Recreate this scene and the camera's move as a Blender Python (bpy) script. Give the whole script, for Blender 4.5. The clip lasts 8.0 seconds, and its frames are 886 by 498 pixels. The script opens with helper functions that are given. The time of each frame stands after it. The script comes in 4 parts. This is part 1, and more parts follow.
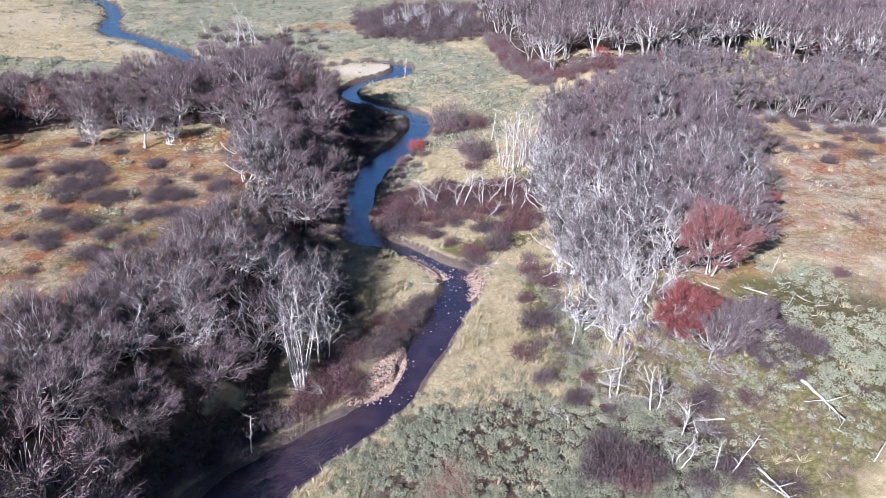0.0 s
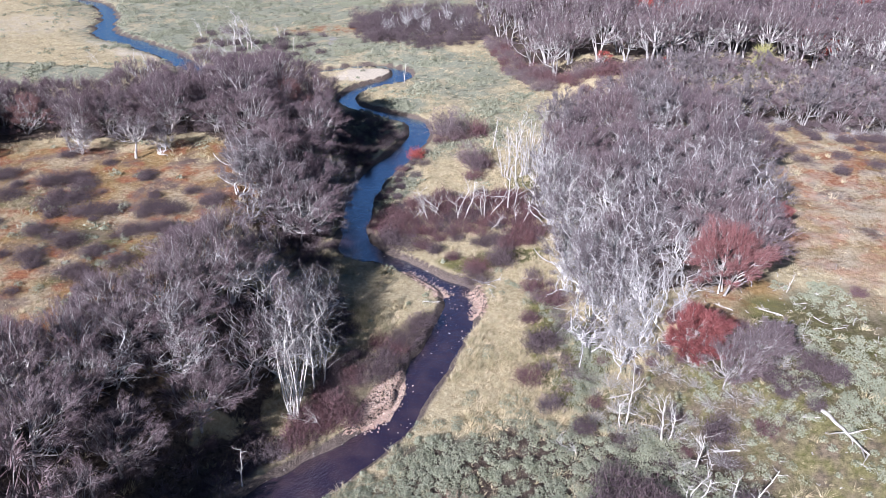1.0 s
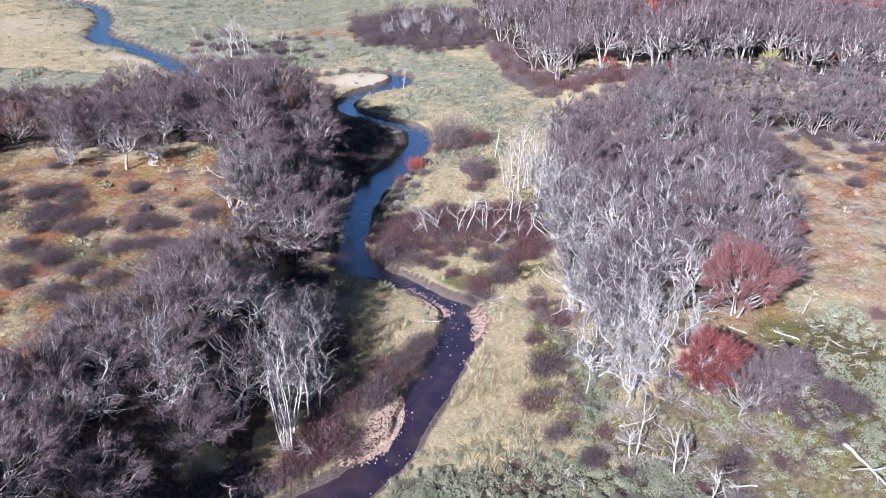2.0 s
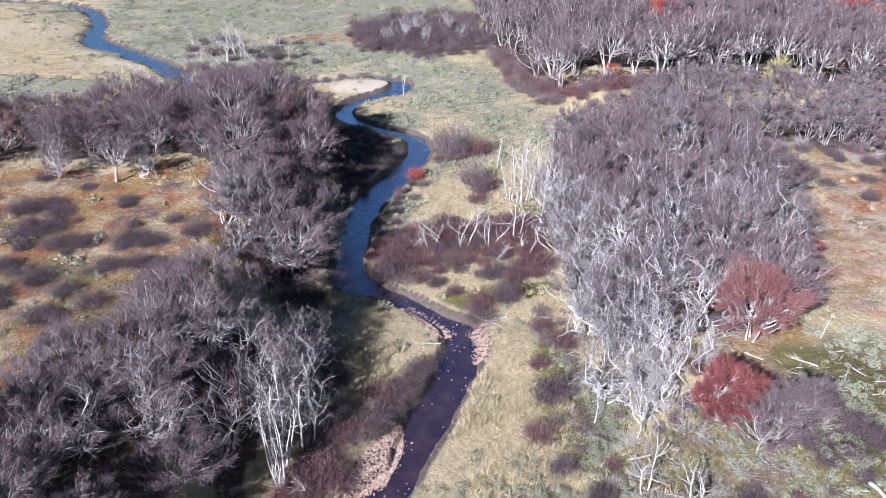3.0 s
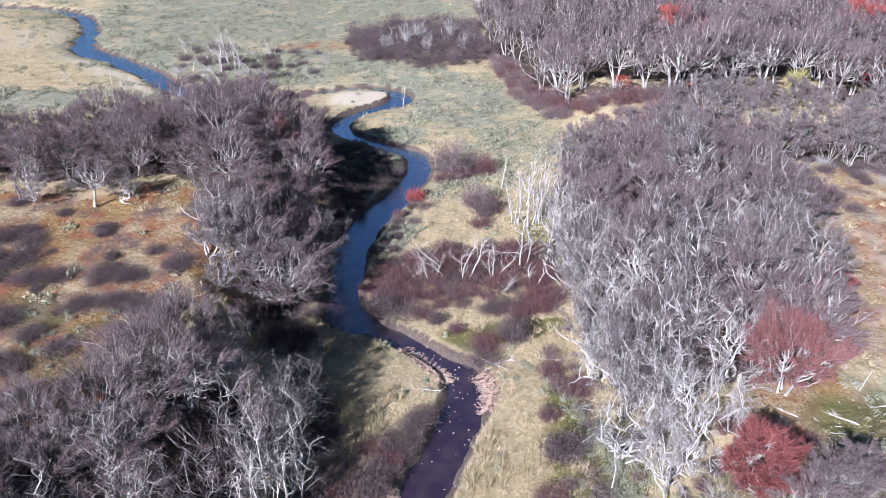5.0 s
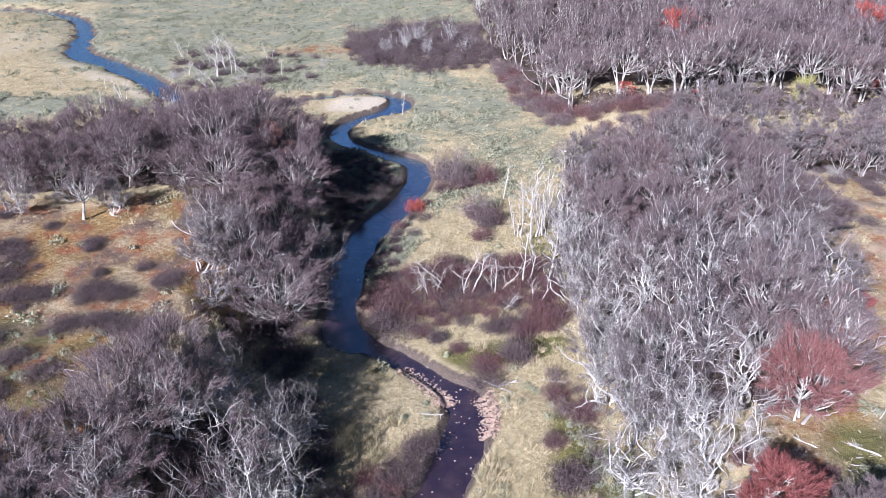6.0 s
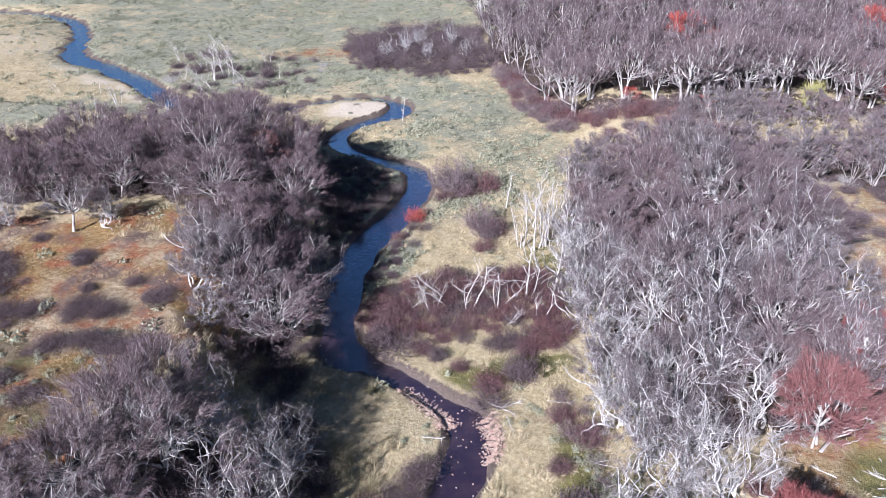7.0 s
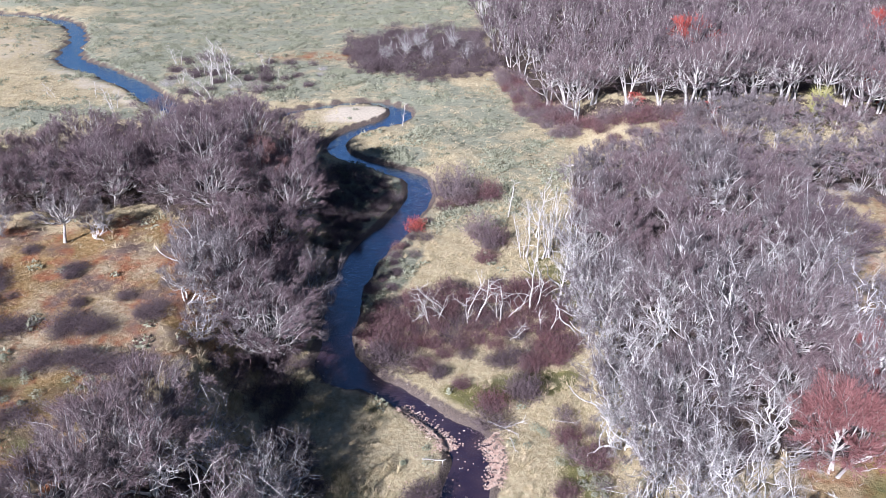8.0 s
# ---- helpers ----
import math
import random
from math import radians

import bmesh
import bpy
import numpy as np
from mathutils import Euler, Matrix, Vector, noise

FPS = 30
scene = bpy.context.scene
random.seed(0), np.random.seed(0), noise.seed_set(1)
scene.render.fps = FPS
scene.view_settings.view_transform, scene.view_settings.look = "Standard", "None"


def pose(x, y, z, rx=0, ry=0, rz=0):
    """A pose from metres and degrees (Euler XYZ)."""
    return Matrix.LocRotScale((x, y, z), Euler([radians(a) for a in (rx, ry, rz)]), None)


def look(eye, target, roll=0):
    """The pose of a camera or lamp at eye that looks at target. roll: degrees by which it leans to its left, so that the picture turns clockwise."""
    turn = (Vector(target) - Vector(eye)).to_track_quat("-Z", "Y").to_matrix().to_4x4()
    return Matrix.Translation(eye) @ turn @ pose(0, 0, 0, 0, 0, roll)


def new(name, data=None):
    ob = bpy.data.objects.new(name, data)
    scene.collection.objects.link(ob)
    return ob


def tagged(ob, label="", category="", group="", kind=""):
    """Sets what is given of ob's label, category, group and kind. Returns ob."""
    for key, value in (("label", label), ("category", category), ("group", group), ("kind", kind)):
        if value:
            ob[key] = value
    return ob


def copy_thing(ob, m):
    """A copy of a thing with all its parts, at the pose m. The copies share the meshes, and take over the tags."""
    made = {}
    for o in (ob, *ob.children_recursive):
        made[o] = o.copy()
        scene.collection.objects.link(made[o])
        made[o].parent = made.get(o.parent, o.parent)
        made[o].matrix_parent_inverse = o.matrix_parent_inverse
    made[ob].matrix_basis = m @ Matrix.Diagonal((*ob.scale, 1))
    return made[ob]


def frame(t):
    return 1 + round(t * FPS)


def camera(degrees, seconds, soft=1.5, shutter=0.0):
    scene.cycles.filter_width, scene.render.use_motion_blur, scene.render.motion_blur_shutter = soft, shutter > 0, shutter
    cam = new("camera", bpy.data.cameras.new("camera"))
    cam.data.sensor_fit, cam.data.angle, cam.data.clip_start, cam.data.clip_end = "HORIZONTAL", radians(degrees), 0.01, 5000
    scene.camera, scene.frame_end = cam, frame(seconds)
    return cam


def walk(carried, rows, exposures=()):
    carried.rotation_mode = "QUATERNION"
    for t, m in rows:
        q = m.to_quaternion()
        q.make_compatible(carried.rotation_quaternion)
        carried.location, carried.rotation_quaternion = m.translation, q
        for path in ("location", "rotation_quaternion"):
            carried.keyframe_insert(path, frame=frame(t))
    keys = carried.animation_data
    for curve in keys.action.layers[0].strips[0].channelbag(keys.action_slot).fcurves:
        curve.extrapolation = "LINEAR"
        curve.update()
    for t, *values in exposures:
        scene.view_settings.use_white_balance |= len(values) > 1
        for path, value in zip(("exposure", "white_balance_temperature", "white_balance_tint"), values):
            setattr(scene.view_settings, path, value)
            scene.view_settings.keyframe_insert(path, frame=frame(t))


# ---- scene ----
cam = camera(60.0, 8.0, soft=0.55)
# seconds, eye x y z, turn about x, y, z in degrees
PATH = [
    (0.0, 0.000, 0.000, 40.000, 61.098, 0.162, -1.518),
    (0.5, -0.012, 1.593, 40.005, 61.075, 0.136, -1.523),
    (1.0, -0.022, 3.259, 40.024, 61.090, 0.122, -1.537),
    (1.5, -0.038, 4.853, 40.035, 61.086, 0.092, -1.543),
    (3.0, -0.048, 9.773, 40.053, 61.165, 0.034, -1.541),
    (3.5, -0.007, 11.374, 40.037, 61.175, 0.030, -1.518),
    (4.0, 0.045, 13.031, 40.037, 61.224, 0.024, -1.489),
    (4.5, 0.084, 14.528, 40.022, 61.244, -0.004, -1.446),
    (6.0, 0.043, 18.867, 40.042, 61.277, -0.095, -1.425),
    (6.5, 0.034, 20.199, 40.010, 61.296, -0.127, -1.408),
    (7.0, 0.033, 21.462, 39.991, 61.312, -0.142, -1.377),
    (7.5, 0.022, 22.618, 39.980, 61.335, -0.177, -1.352),
    (8.0, -0.000, 23.662, 40.000, 61.356, -0.172, -1.351),
]
walk(cam, [(t, pose(x, y, z, rx, ry, rz)) for t, x, y, z, rx, ry, rz in PATH], exposures=[(0.0, 1.12, 5480, 21), (8.0, 1.12, 5480, 21)])

# ---- light: low autumn sun from behind and to the left, clear sky ----
SUN_AZ, SUN_EL = radians(215.0), radians(30.0)
world = bpy.data.worlds.new("world")
scene.world = world
world.use_nodes = True
wn = world.node_tree.nodes
sky = wn.new("ShaderNodeTexSky")
sky.sky_type, sky.sun_disc = "NISHITA", False
sky.sun_elevation, sky.sun_rotation = SUN_EL, SUN_AZ
sky.air_density, sky.dust_density, sky.ozone_density = 1.0, 0.1, 3.0
world.node_tree.links.new(sky.outputs["Color"], wn["Background"].inputs["Color"])
wn["Background"].inputs["Strength"].default_value = 0.029
sun_data = bpy.data.lights.new("sun", "SUN")
sun_data.energy, sun_data.angle, sun_data.color = 5.0, radians(0.53), (1.0, 0.95, 0.87)
sun = new("sun", sun_data)
to_sun = Vector((math.sin(SUN_AZ) * math.cos(SUN_EL), math.cos(SUN_AZ) * math.cos(SUN_EL), math.sin(SUN_EL)))
sun.matrix_world = look(to_sun * 300, (0, 0, 0))


# ---- materials ----
class Nodes:
    """Short hand for a node material."""

    def __init__(self, name, roughness=0.9, specular=0.25):
        self.mat = bpy.data.materials.new(name)
        self.mat.use_nodes = True
        self.tree = self.mat.node_tree
        self.bsdf = self.tree.nodes["Principled BSDF"]
        self.bsdf.inputs["Roughness"].default_value = roughness
        self.bsdf.inputs["Specular IOR Level"].default_value = specular

    def put(self, socket, value):
        if isinstance(value, bpy.types.NodeSocket):
            self.tree.links.new(value, socket)
        elif isinstance(value, (tuple, list)):
            socket.default_value = (*value, 1.0) if len(value) == 3 and len(socket.default_value) == 4 else value
        else:
            socket.default_value = value

    def noise(self, scale, detail=3.0, rough=0.55, stretch=None):
        pos = self.tree.nodes.new("ShaderNodeNewGeometry").outputs["Position"]
        if stretch:
            mul = self.tree.nodes.new("ShaderNodeVectorMath")
            mul.operation = "MULTIPLY"
            self.tree.links.new(pos, mul.inputs[0])
            mul.inputs[1].default_value = stretch
            pos = mul.outputs[0]
        n = self.tree.nodes.new("ShaderNodeTexNoise")
        self.tree.links.new(pos, n.inputs["Vector"])
        n.inputs["Scale"].default_value, n.inputs["Detail"].default_value, n.inputs["Roughness"].default_value = scale, detail, rough
        return n.outputs["Fac"]

    def ramp(self, fac, lo, hi):
        r = self.tree.nodes.new("ShaderNodeMapRange")
        self.tree.links.new(fac, r.inputs["Value"])
        r.inputs["From Min"].default_value, r.inputs["From Max"].default_value = lo, hi
        return r.outputs["Result"]

    def mix(self, fac, a, b):
        m = self.tree.nodes.new("ShaderNodeMix")
        m.data_type = "RGBA"
        self.put(m.inputs["Factor"], fac)
        self.put(m.inputs["A"], a)
        self.put(m.inputs["B"], b)
        return m.outputs["Result"]

    def maths(self, op, a, b):
        m = self.tree.nodes.new("ShaderNodeMath")
        m.operation, m.use_clamp = op, True
        self.put(m.inputs[0], a)
        self.put(m.inputs[1], b)
        return m.outputs[0]

    def attr(self, name):
        a = self.tree.nodes.new("ShaderNodeAttribute")
        a.attribute_name = name
        return a.outputs["Fac"]

    def per_object(self):
        return self.tree.nodes.new("ShaderNodeObjectInfo").outputs["Random"]

    def per_island(self):
        return self.tree.nodes.new("ShaderNodeNewGeometry").outputs["Random Per Island"]

    def colour(self, value):
        self.put(self.bsdf.inputs["Base Color"], value)
        return self

    def bump(self, height, strength=0.4, distance=0.05):
        b = self.tree.nodes.new("ShaderNodeBump")
        b.inputs["Strength"].default_value, b.inputs["Distance"].default_value = strength, distance
        self.put(b.inputs["Height"], height)
        self.put(self.bsdf.inputs["Normal"], b.outputs["Normal"])
        return self


def twig_material(name, a, b, c):
    """Fine twigs: two tones from thing to thing, a third scattered through the crown."""
    n = Nodes(name, 0.85, 0.2)
    tone = n.mix(n.ramp(n.noise(0.3, 3.0), 0.40, 0.66), n.mix(n.per_object(), a, b), n.mix(0.3, a, c))
    n.colour(n.mix(n.ramp(n.per_island(), 0.7, 1.15), tone, c))
    return n.mat


def bark_material(name, light, dark):
    n = Nodes(name, 0.85, 0.25)
    tone = n.mix(n.ramp(n.noise(2.2, 4.0, 0.6, (1, 1, 0.35)), 0.4, 0.62), light, dark)
    n.colour(tone)
    return n.bump(n.noise(9.0, 3.0, 0.6, (1, 1, 0.3)), 0.5, 0.03).mat


TWIG_PURPLE = twig_material("twigs_purple_grey", (0.100, 0.071, 0.079), (0.162, 0.112, 0.116), (0.32, 0.27, 0.265))
TWIG_DUSK = twig_material("twigs_dusky_purple", (0.092, 0.063, 0.073), (0.15, 0.100, 0.105), (0.27, 0.22, 0.22))
TWIG_MAUVE = twig_material("twigs_mauve_grey", (0.085, 0.064, 0.070), (0.145, 0.117, 0.119), (0.31, 0.285, 0.28))
TWIG_RED = twig_material("leaves_rust_red", (0.21, 0.060, 0.058), (0.23, 0.075, 0.065), (0.30, 0.14, 0.125))
TWIG_SCARLET = twig_material("leaves_scarlet", (0.31, 0.055, 0.045), (0.33, 0.065, 0.05), (0.40, 0.13, 0.10))
TWIG_FERN = twig_material("dry_fern_pink_brown", (0.33, 0.19, 0.145), (0.36, 0.22, 0.165), (0.46, 0.33, 0.26))
TWIG_ROSE = twig_material("leaves_faded_rose", (0.22, 0.095, 0.09), (0.24, 0.11, 0.10), (0.31, 0.19, 0.18))
TWIG_WINE = twig_material("twigs_wine_red", (0.105, 0.060, 0.066), (0.145, 0.062, 0.064), (0.21, 0.125, 0.122))
TWIG_DARK = twig_material("twigs_dark_purple", (0.085, 0.060, 0.068), (0.11, 0.078, 0.082), (0.165, 0.13, 0.13))
TWIG_RUSSET = twig_material("twigs_russet_brown", (0.17, 0.085, 0.08), (0.185, 0.105, 0.095), (0.25, 0.17, 0.16))
TWIG_ASH = twig_material("twigs_ash_grey", (0.26, 0.235, 0.22), (0.32, 0.29, 0.275), (0.46, 0.44, 0.42))
TWIG_YELLOW = twig_material("leaves_yellow_green", (0.33, 0.31, 0.10), (0.33, 0.32, 0.11), (0.44, 0.41, 0.20))
BARK = bark_material("bark_pale_grey", (0.56, 0.53, 0.50), (0.25, 0.225, 0.215))
BARK_WHITE = bark_material("bark_silver_lichen", (0.68, 0.66, 0.63), (0.34, 0.32, 0.31))
BARK_PALE = bark_material("bark_dove_grey", (0.58, 0.55, 0.51), (0.26, 0.24, 0.23))
BARK_DARK = bark_material("bark_brown_shrub", (0.21, 0.17, 0.155), (0.11, 0.085, 0.08))
DEADWOOD = bark_material("bleached_deadwood", (0.62, 0.59, 0.55), (0.36, 0.33, 0.30))

n = Nodes("grass_blades", 0.8, 0.3)
straw = n.mix(n.ramp(n.noise(0.35, 3.0), 0.36, 0.64), (0.56, 0.455, 0.29), (0.45, 0.365, 0.20))
straw = n.mix(n.ramp(n.noise(1.5, 3.0, 0.6), 0.40, 0.62), straw, (0.28, 0.25, 0.125))
n.colour(n.mix(n.ramp(n.per_island(), 0.0, 2.2), straw, (0.66, 0.57, 0.42)))
GRASS = n.mat
n = Nodes("moss_tussock_blades", 0.85, 0.2)
tone = n.mix(n.ramp(n.noise(0.33, 5.0, 0.62), 0.40, 0.53), (0.29, 0.125, 0.06), n.mix(n.ramp(n.noise(0.13, 3.0), 0.44, 0.56), (0.33, 0.22, 0.095), (0.42, 0.33, 0.20)))
n.colour(n.mix(n.ramp(n.per_island(), 0.4, 1.0), tone, (0.48, 0.40, 0.28)))
TUSSOCK = n.mat
n = Nodes("sage_leaves", 0.6, 0.4)
tone = n.mix(n.ramp(n.noise(0.3, 3.0), 0.35, 0.65), (0.175, 0.19, 0.11), (0.225, 0.235, 0.155))
n.colour(n.mix(n.per_island(), tone, (0.30, 0.305, 0.22)))
SAGE = n.mat
n = Nodes("far_sage_leaves", 0.7, 0.3)
tone = n.mix(n.ramp(n.noise(0.12, 3.0), 0.35, 0.65), (0.175, 0.185, 0.118), (0.24, 0.245, 0.165))
n.colour(n.mix(n.per_island(), tone, (0.31, 0.31, 0.22)))
SAGE_FAR = n.mat
n = Nodes("fallen_leaves", 0.7, 0.3)
n.colour(n.mix(n.per_island(), (0.40, 0.25, 0.19), (0.62, 0.49, 0.39)))
LEAVES = n.mat
n = Nodes("river_stones", 0.6, 0.4)
n.colour(n.mix(n.per_island(), (0.13, 0.11, 0.10), (0.42, 0.37, 0.33)))
STONE = n.mat

n = Nodes("river_water", 0.2, 0.2)
n.colour(n.mix(n.ramp(n.noise(0.5, 3.0), 0.4, 0.65), (0.030, 0.018, 0.030), (0.055, 0.034, 0.042)))
n.bump(n.maths("ADD", n.maths("MULTIPLY", n.noise(1.6, 4.0, 0.65), 0.6), n.maths("MULTIPLY", n.noise(6.0, 2.0), 0.4)), 0.8, 0.09)
ripple = n.bsdf.inputs["Normal"].links[0].from_socket
gloss = n.tree.nodes.new("ShaderNodeBsdfGlossy")
gloss.inputs["Roughness"].default_value = 0.08
gloss.inputs["Color"].default_value = (0.68, 0.85, 1.0, 1.0)
n.put(gloss.inputs["Normal"], ripple)
fresnel = n.tree.nodes.new("ShaderNodeFresnel")
fresnel.inputs["IOR"].default_value = 1.333
n.put(fresnel.inputs["Normal"], ripple)
blend = n.tree.nodes.new("ShaderNodeMixShader")
n.put(blend.inputs[0], n.maths("POWER", n.maths("MULTIPLY", fresnel.outputs[0], 7.0), 1.2))
n.put(blend.inputs[1], n.bsdf.outputs[0])
n.put(blend.inputs[2], gloss.outputs[0])
n.put(n.tree.nodes["Material Output"].inputs["Surface"], blend.outputs[0])
WATER = n.mat

n = Nodes("ground_cover", 0.95, 0.15)
mid, fine, grain = n.noise(0.55, 4.0), n.noise(2.6, 5.0, 0.65), n.noise(11.0, 3.0, 0.7)
base = n.mix(n.ramp(mid, 0.35, 0.65), (0.42, 0.345, 0.21), (0.28, 0.225, 0.125))
base = n.mix(n.ramp(fine, 0.42, 0.72), base, (0.52, 0.45, 0.29))
rust = n.mix(n.ramp(fine, 0.4, 0.66), (0.22, 0.085, 0.045), (0.33, 0.16, 0.075))
tan = n.mix(n.ramp(fine, 0.4, 0.66), (0.27, 0.20, 0.115), (0.44, 0.36, 0.24))
ochre = n.mix(n.ramp(fine, 0.4, 0.66), (0.20, 0.125, 0.05), (0.36, 0.25, 0.115))
moss = n.mix(n.ramp(n.noise(0.33, 5.0, 0.62), 0.40, 0.53), rust, n.mix(n.ramp(n.noise(0.13, 3.0), 0.44, 0.56), ochre, tan))
moss = n.mix(n.ramp(n.noise(0.21, 4.0, 0.6), 0.54, 0.66), moss, (0.15, 0.105, 0.085))
sage = n.mix(n.ramp(fine, 0.36, 0.66), (0.19, 0.20, 0.14), (0.31, 0.305, 0.22))
sage = n.mix(n.ramp(n.noise(0.16, 5.0, 0.65), 0.5, 0.64), sage, n.mix(n.ramp(fine, 0.4, 0.62), (0.30, 0.25, 0.15), (0.45, 0.39, 0.26)))
sage = n.mix(n.ramp(n.noise(0.7, 4.0, 0.6), 0.55, 0.66), sage, (0.125, 0.13, 0.088))
# leaf litter, its colour taken near black to paint in the shade under crowns
shaded_litter = n.mix(n.ramp(fine, 0.38, 0.62), (0.045, 0.032, 0.026), (0.115, 0.086, 0.066))
green = n.mix(n.ramp(mid, 0.38, 0.62), (0.17, 0.155, 0.055), (0.115, 0.11, 0.05))
heath = n.mix(n.ramp(mid, 0.4, 0.6), n.mix(n.ramp(fine, 0.4, 0.62), (0.075, 0.060, 0.042), (0.16, 0.125, 0.085)), n.mix(n.ramp(fine, 0.4, 0.62), (0.085, 0.080, 0.030), (0.175, 0.155, 0.075)))
sand = n.mix(n.ramp(fine, 0.4, 0.65), (0.64, 0.56, 0.44), (0.46, 0.39, 0.29))
bed = n.mix(n.ramp(grain, 0.4, 0.62), (0.06, 0.045, 0.04), (0.19, 0.15, 0.12))
for key, layer in (("moss", moss), ("sage", sage), ("green", green), ("heath", heath), ("shaded_litter", shaded_litter), ("sand", sand), ("bed", bed)):
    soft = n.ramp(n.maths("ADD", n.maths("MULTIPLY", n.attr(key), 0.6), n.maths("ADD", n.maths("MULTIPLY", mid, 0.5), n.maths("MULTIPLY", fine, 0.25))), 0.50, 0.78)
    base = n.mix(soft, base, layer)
n.colour(base)
n.bump(n.maths("ADD", n.maths("MULTIPLY", fine, 0.7), n.maths("MULTIPLY", grain, 0.3)), 0.9, 0.25)
GROUND = n.mat

# ---- terrain ----
RIVER = [  # centre line and width, from downstream to upstream
    (-60.0, -260.0, 6.0), (-20.0, -120.0, 5.0), (-30.0, -50.0, 5.0), (-14.0, -12.0, 5.0), (-13.0, 8.0, 5.0), (-16.0, 24.0, 5.0), (-15.2, 33.5, 5.0), (-12.2, 38.6, 4.9), (-8.6, 42.3, 3.7), (-5.0, 45.6, 3.0), (-2.9, 48.2, 2.7),
    (-1.4, 51.2, 2.6), (0.1, 55.4, 3.3), (1.8, 59.8, 2.9), (3.2, 63.8, 3.5), (3.0, 66.8, 3.2), (1.2, 68.9, 2.3), (-2.2, 72.2, 1.9), (-4.9, 74.2, 2.4), (-7.4, 76.2, 4.0),
    (-8.0, 80.8, 2.9), (-7.9, 88.6, 3.4), (-6.4, 95.6, 3.8), (-3.4, 102.6, 3.4), (-0.9, 109.6, 3.3),
    (-1.4, 116.0, 2.9), (-5.0, 119.4, 2.3), (-10.1, 123.2, 2.2), (-12.8, 127.2, 2.5), (-11.6, 132.8, 2.6), (-8.4, 136.4, 2.8), (-4.8, 139.2, 4.2),
    (-4.0, 143.6, 3.2), (-7.0, 147.0, 1.9), (-12.0, 148.0, 1.6),
]
RIVER_FAR = [
    (-12.0, 148.0, 1.6), (-18.0, 145.2, 1.8), (-28.0, 141.0, 2.6), (-37.0, 143.0, 3.6), (-44.0, 148.6, 4.2), (-51.3, 158.3, 4.2), (-60.7, 167.7, 4.6), (-69.2, 175.2, 5.0),
    (-72.4, 182.4, 4.2), (-75.3, 193.7, 3.4), (-80.9, 205.2, 3.4), (-87.0, 211.4, 3.6), (-95.0, 216.2, 3.6), (-110.0, 220.0, 4.0), (-160.0, 240.0, 5.0),
]


def smooth_line(points, steps):
    """A Catmull-Rom line through the points."""
    p = np.array(points)
    p = np.vstack([2 * p[0] - p[1], p, 2 * p[-1] - p[-2]])
    out = []
    for a, b, c, d in zip(p, p[1:], p[2:], p[3:]):
        for s in np.arange(steps) / steps:
            out.append(0.5 * (2 * b + (c - a) * s + (2 * a - 5 * b + 4 * c - d) * s * s + (3 * b - a - 3 * c + d) * s ** 3))
    out.append(p[-2])
    return np.array(out)


LINE = smooth_line(RIVER + RIVER_FAR[1:], 6)


def step(v, lo, hi):
    s = np.clip((v - lo) / (hi - lo), 0, 1)
    return s * s * (3 - 2 * s)


def hashed(i, j, seed):
    v = np.sin(i * 127.1 + j * 311.7 + seed * 74.7) * 43758.5453
    return v - np.floor(v)


def value_noise(x, y, size, seed):
    u, v = np.asarray(x) / size, np.asarray(y) / size
    i, j = np.floor(u), np.floor(v)
    s, t = step(u - i, 0, 1), step(v - j, 0, 1)
    low = hashed(i, j, seed) * (1 - s) + hashed(i + 1, j, seed) * s
    high = hashed(i, j + 1, seed) * (1 - s) + hashed(i + 1, j + 1, seed) * s
    return (low * (1 - t) + high * t) * 2 - 1


def fractal(x, y, size, seed):
    return value_noise(x, y, size, seed) * 0.55 + value_noise(x, y, size * 0.47, seed + 3) * 0.28 + value_noise(x, y, size * 0.21, seed + 7) * 0.17


def river_distance(x, y):
    """Metres from the water's edge, negative in the water."""
    x, y = np.asarray(x, float), np.asarray(y, float)
    flat_x, flat_y = x.ravel(), y.ravel()
    a, e = LINE[:-1], LINE[1:] - LINE[:-1]
    long = e[:, 0] ** 2 + e[:, 1] ** 2
    out = np.empty(flat_x.shape)
    for lo in range(0, len(flat_x), 4000):
        u, v = flat_x[lo:lo + 4000, None] - a[:, 0], flat_y[lo:lo + 4000, None] - a[:, 1]
        s = np.clip((u * e[:, 0] + v * e[:, 1]) / long, 0, 1)
        out[lo:lo + 4000] = (np.hypot(u - s * e[:, 0], v - s * e[:, 1]) - 0.5 * (a[:, 2] + s * e[:, 2])).min(1)
    return out.reshape(x.shape)


LEFT_Y = (10, 35, 45, 55, 65, 75, 85, 100, 112, 120, 130, 150)
LEFT_X = (-16, -17, -16.5, -12.5, -13, -15.5, -14, -13.5, -16, -28, -60, -500)
RIGHT_Y = (10, 36, 44, 50, 60, 75, 90, 105, 118, 135, 165, 400)
RIGHT_X = (36, 29, 22, 16.5, 15.0, 15.5, 18, 22, 25, 22, 24, 30)


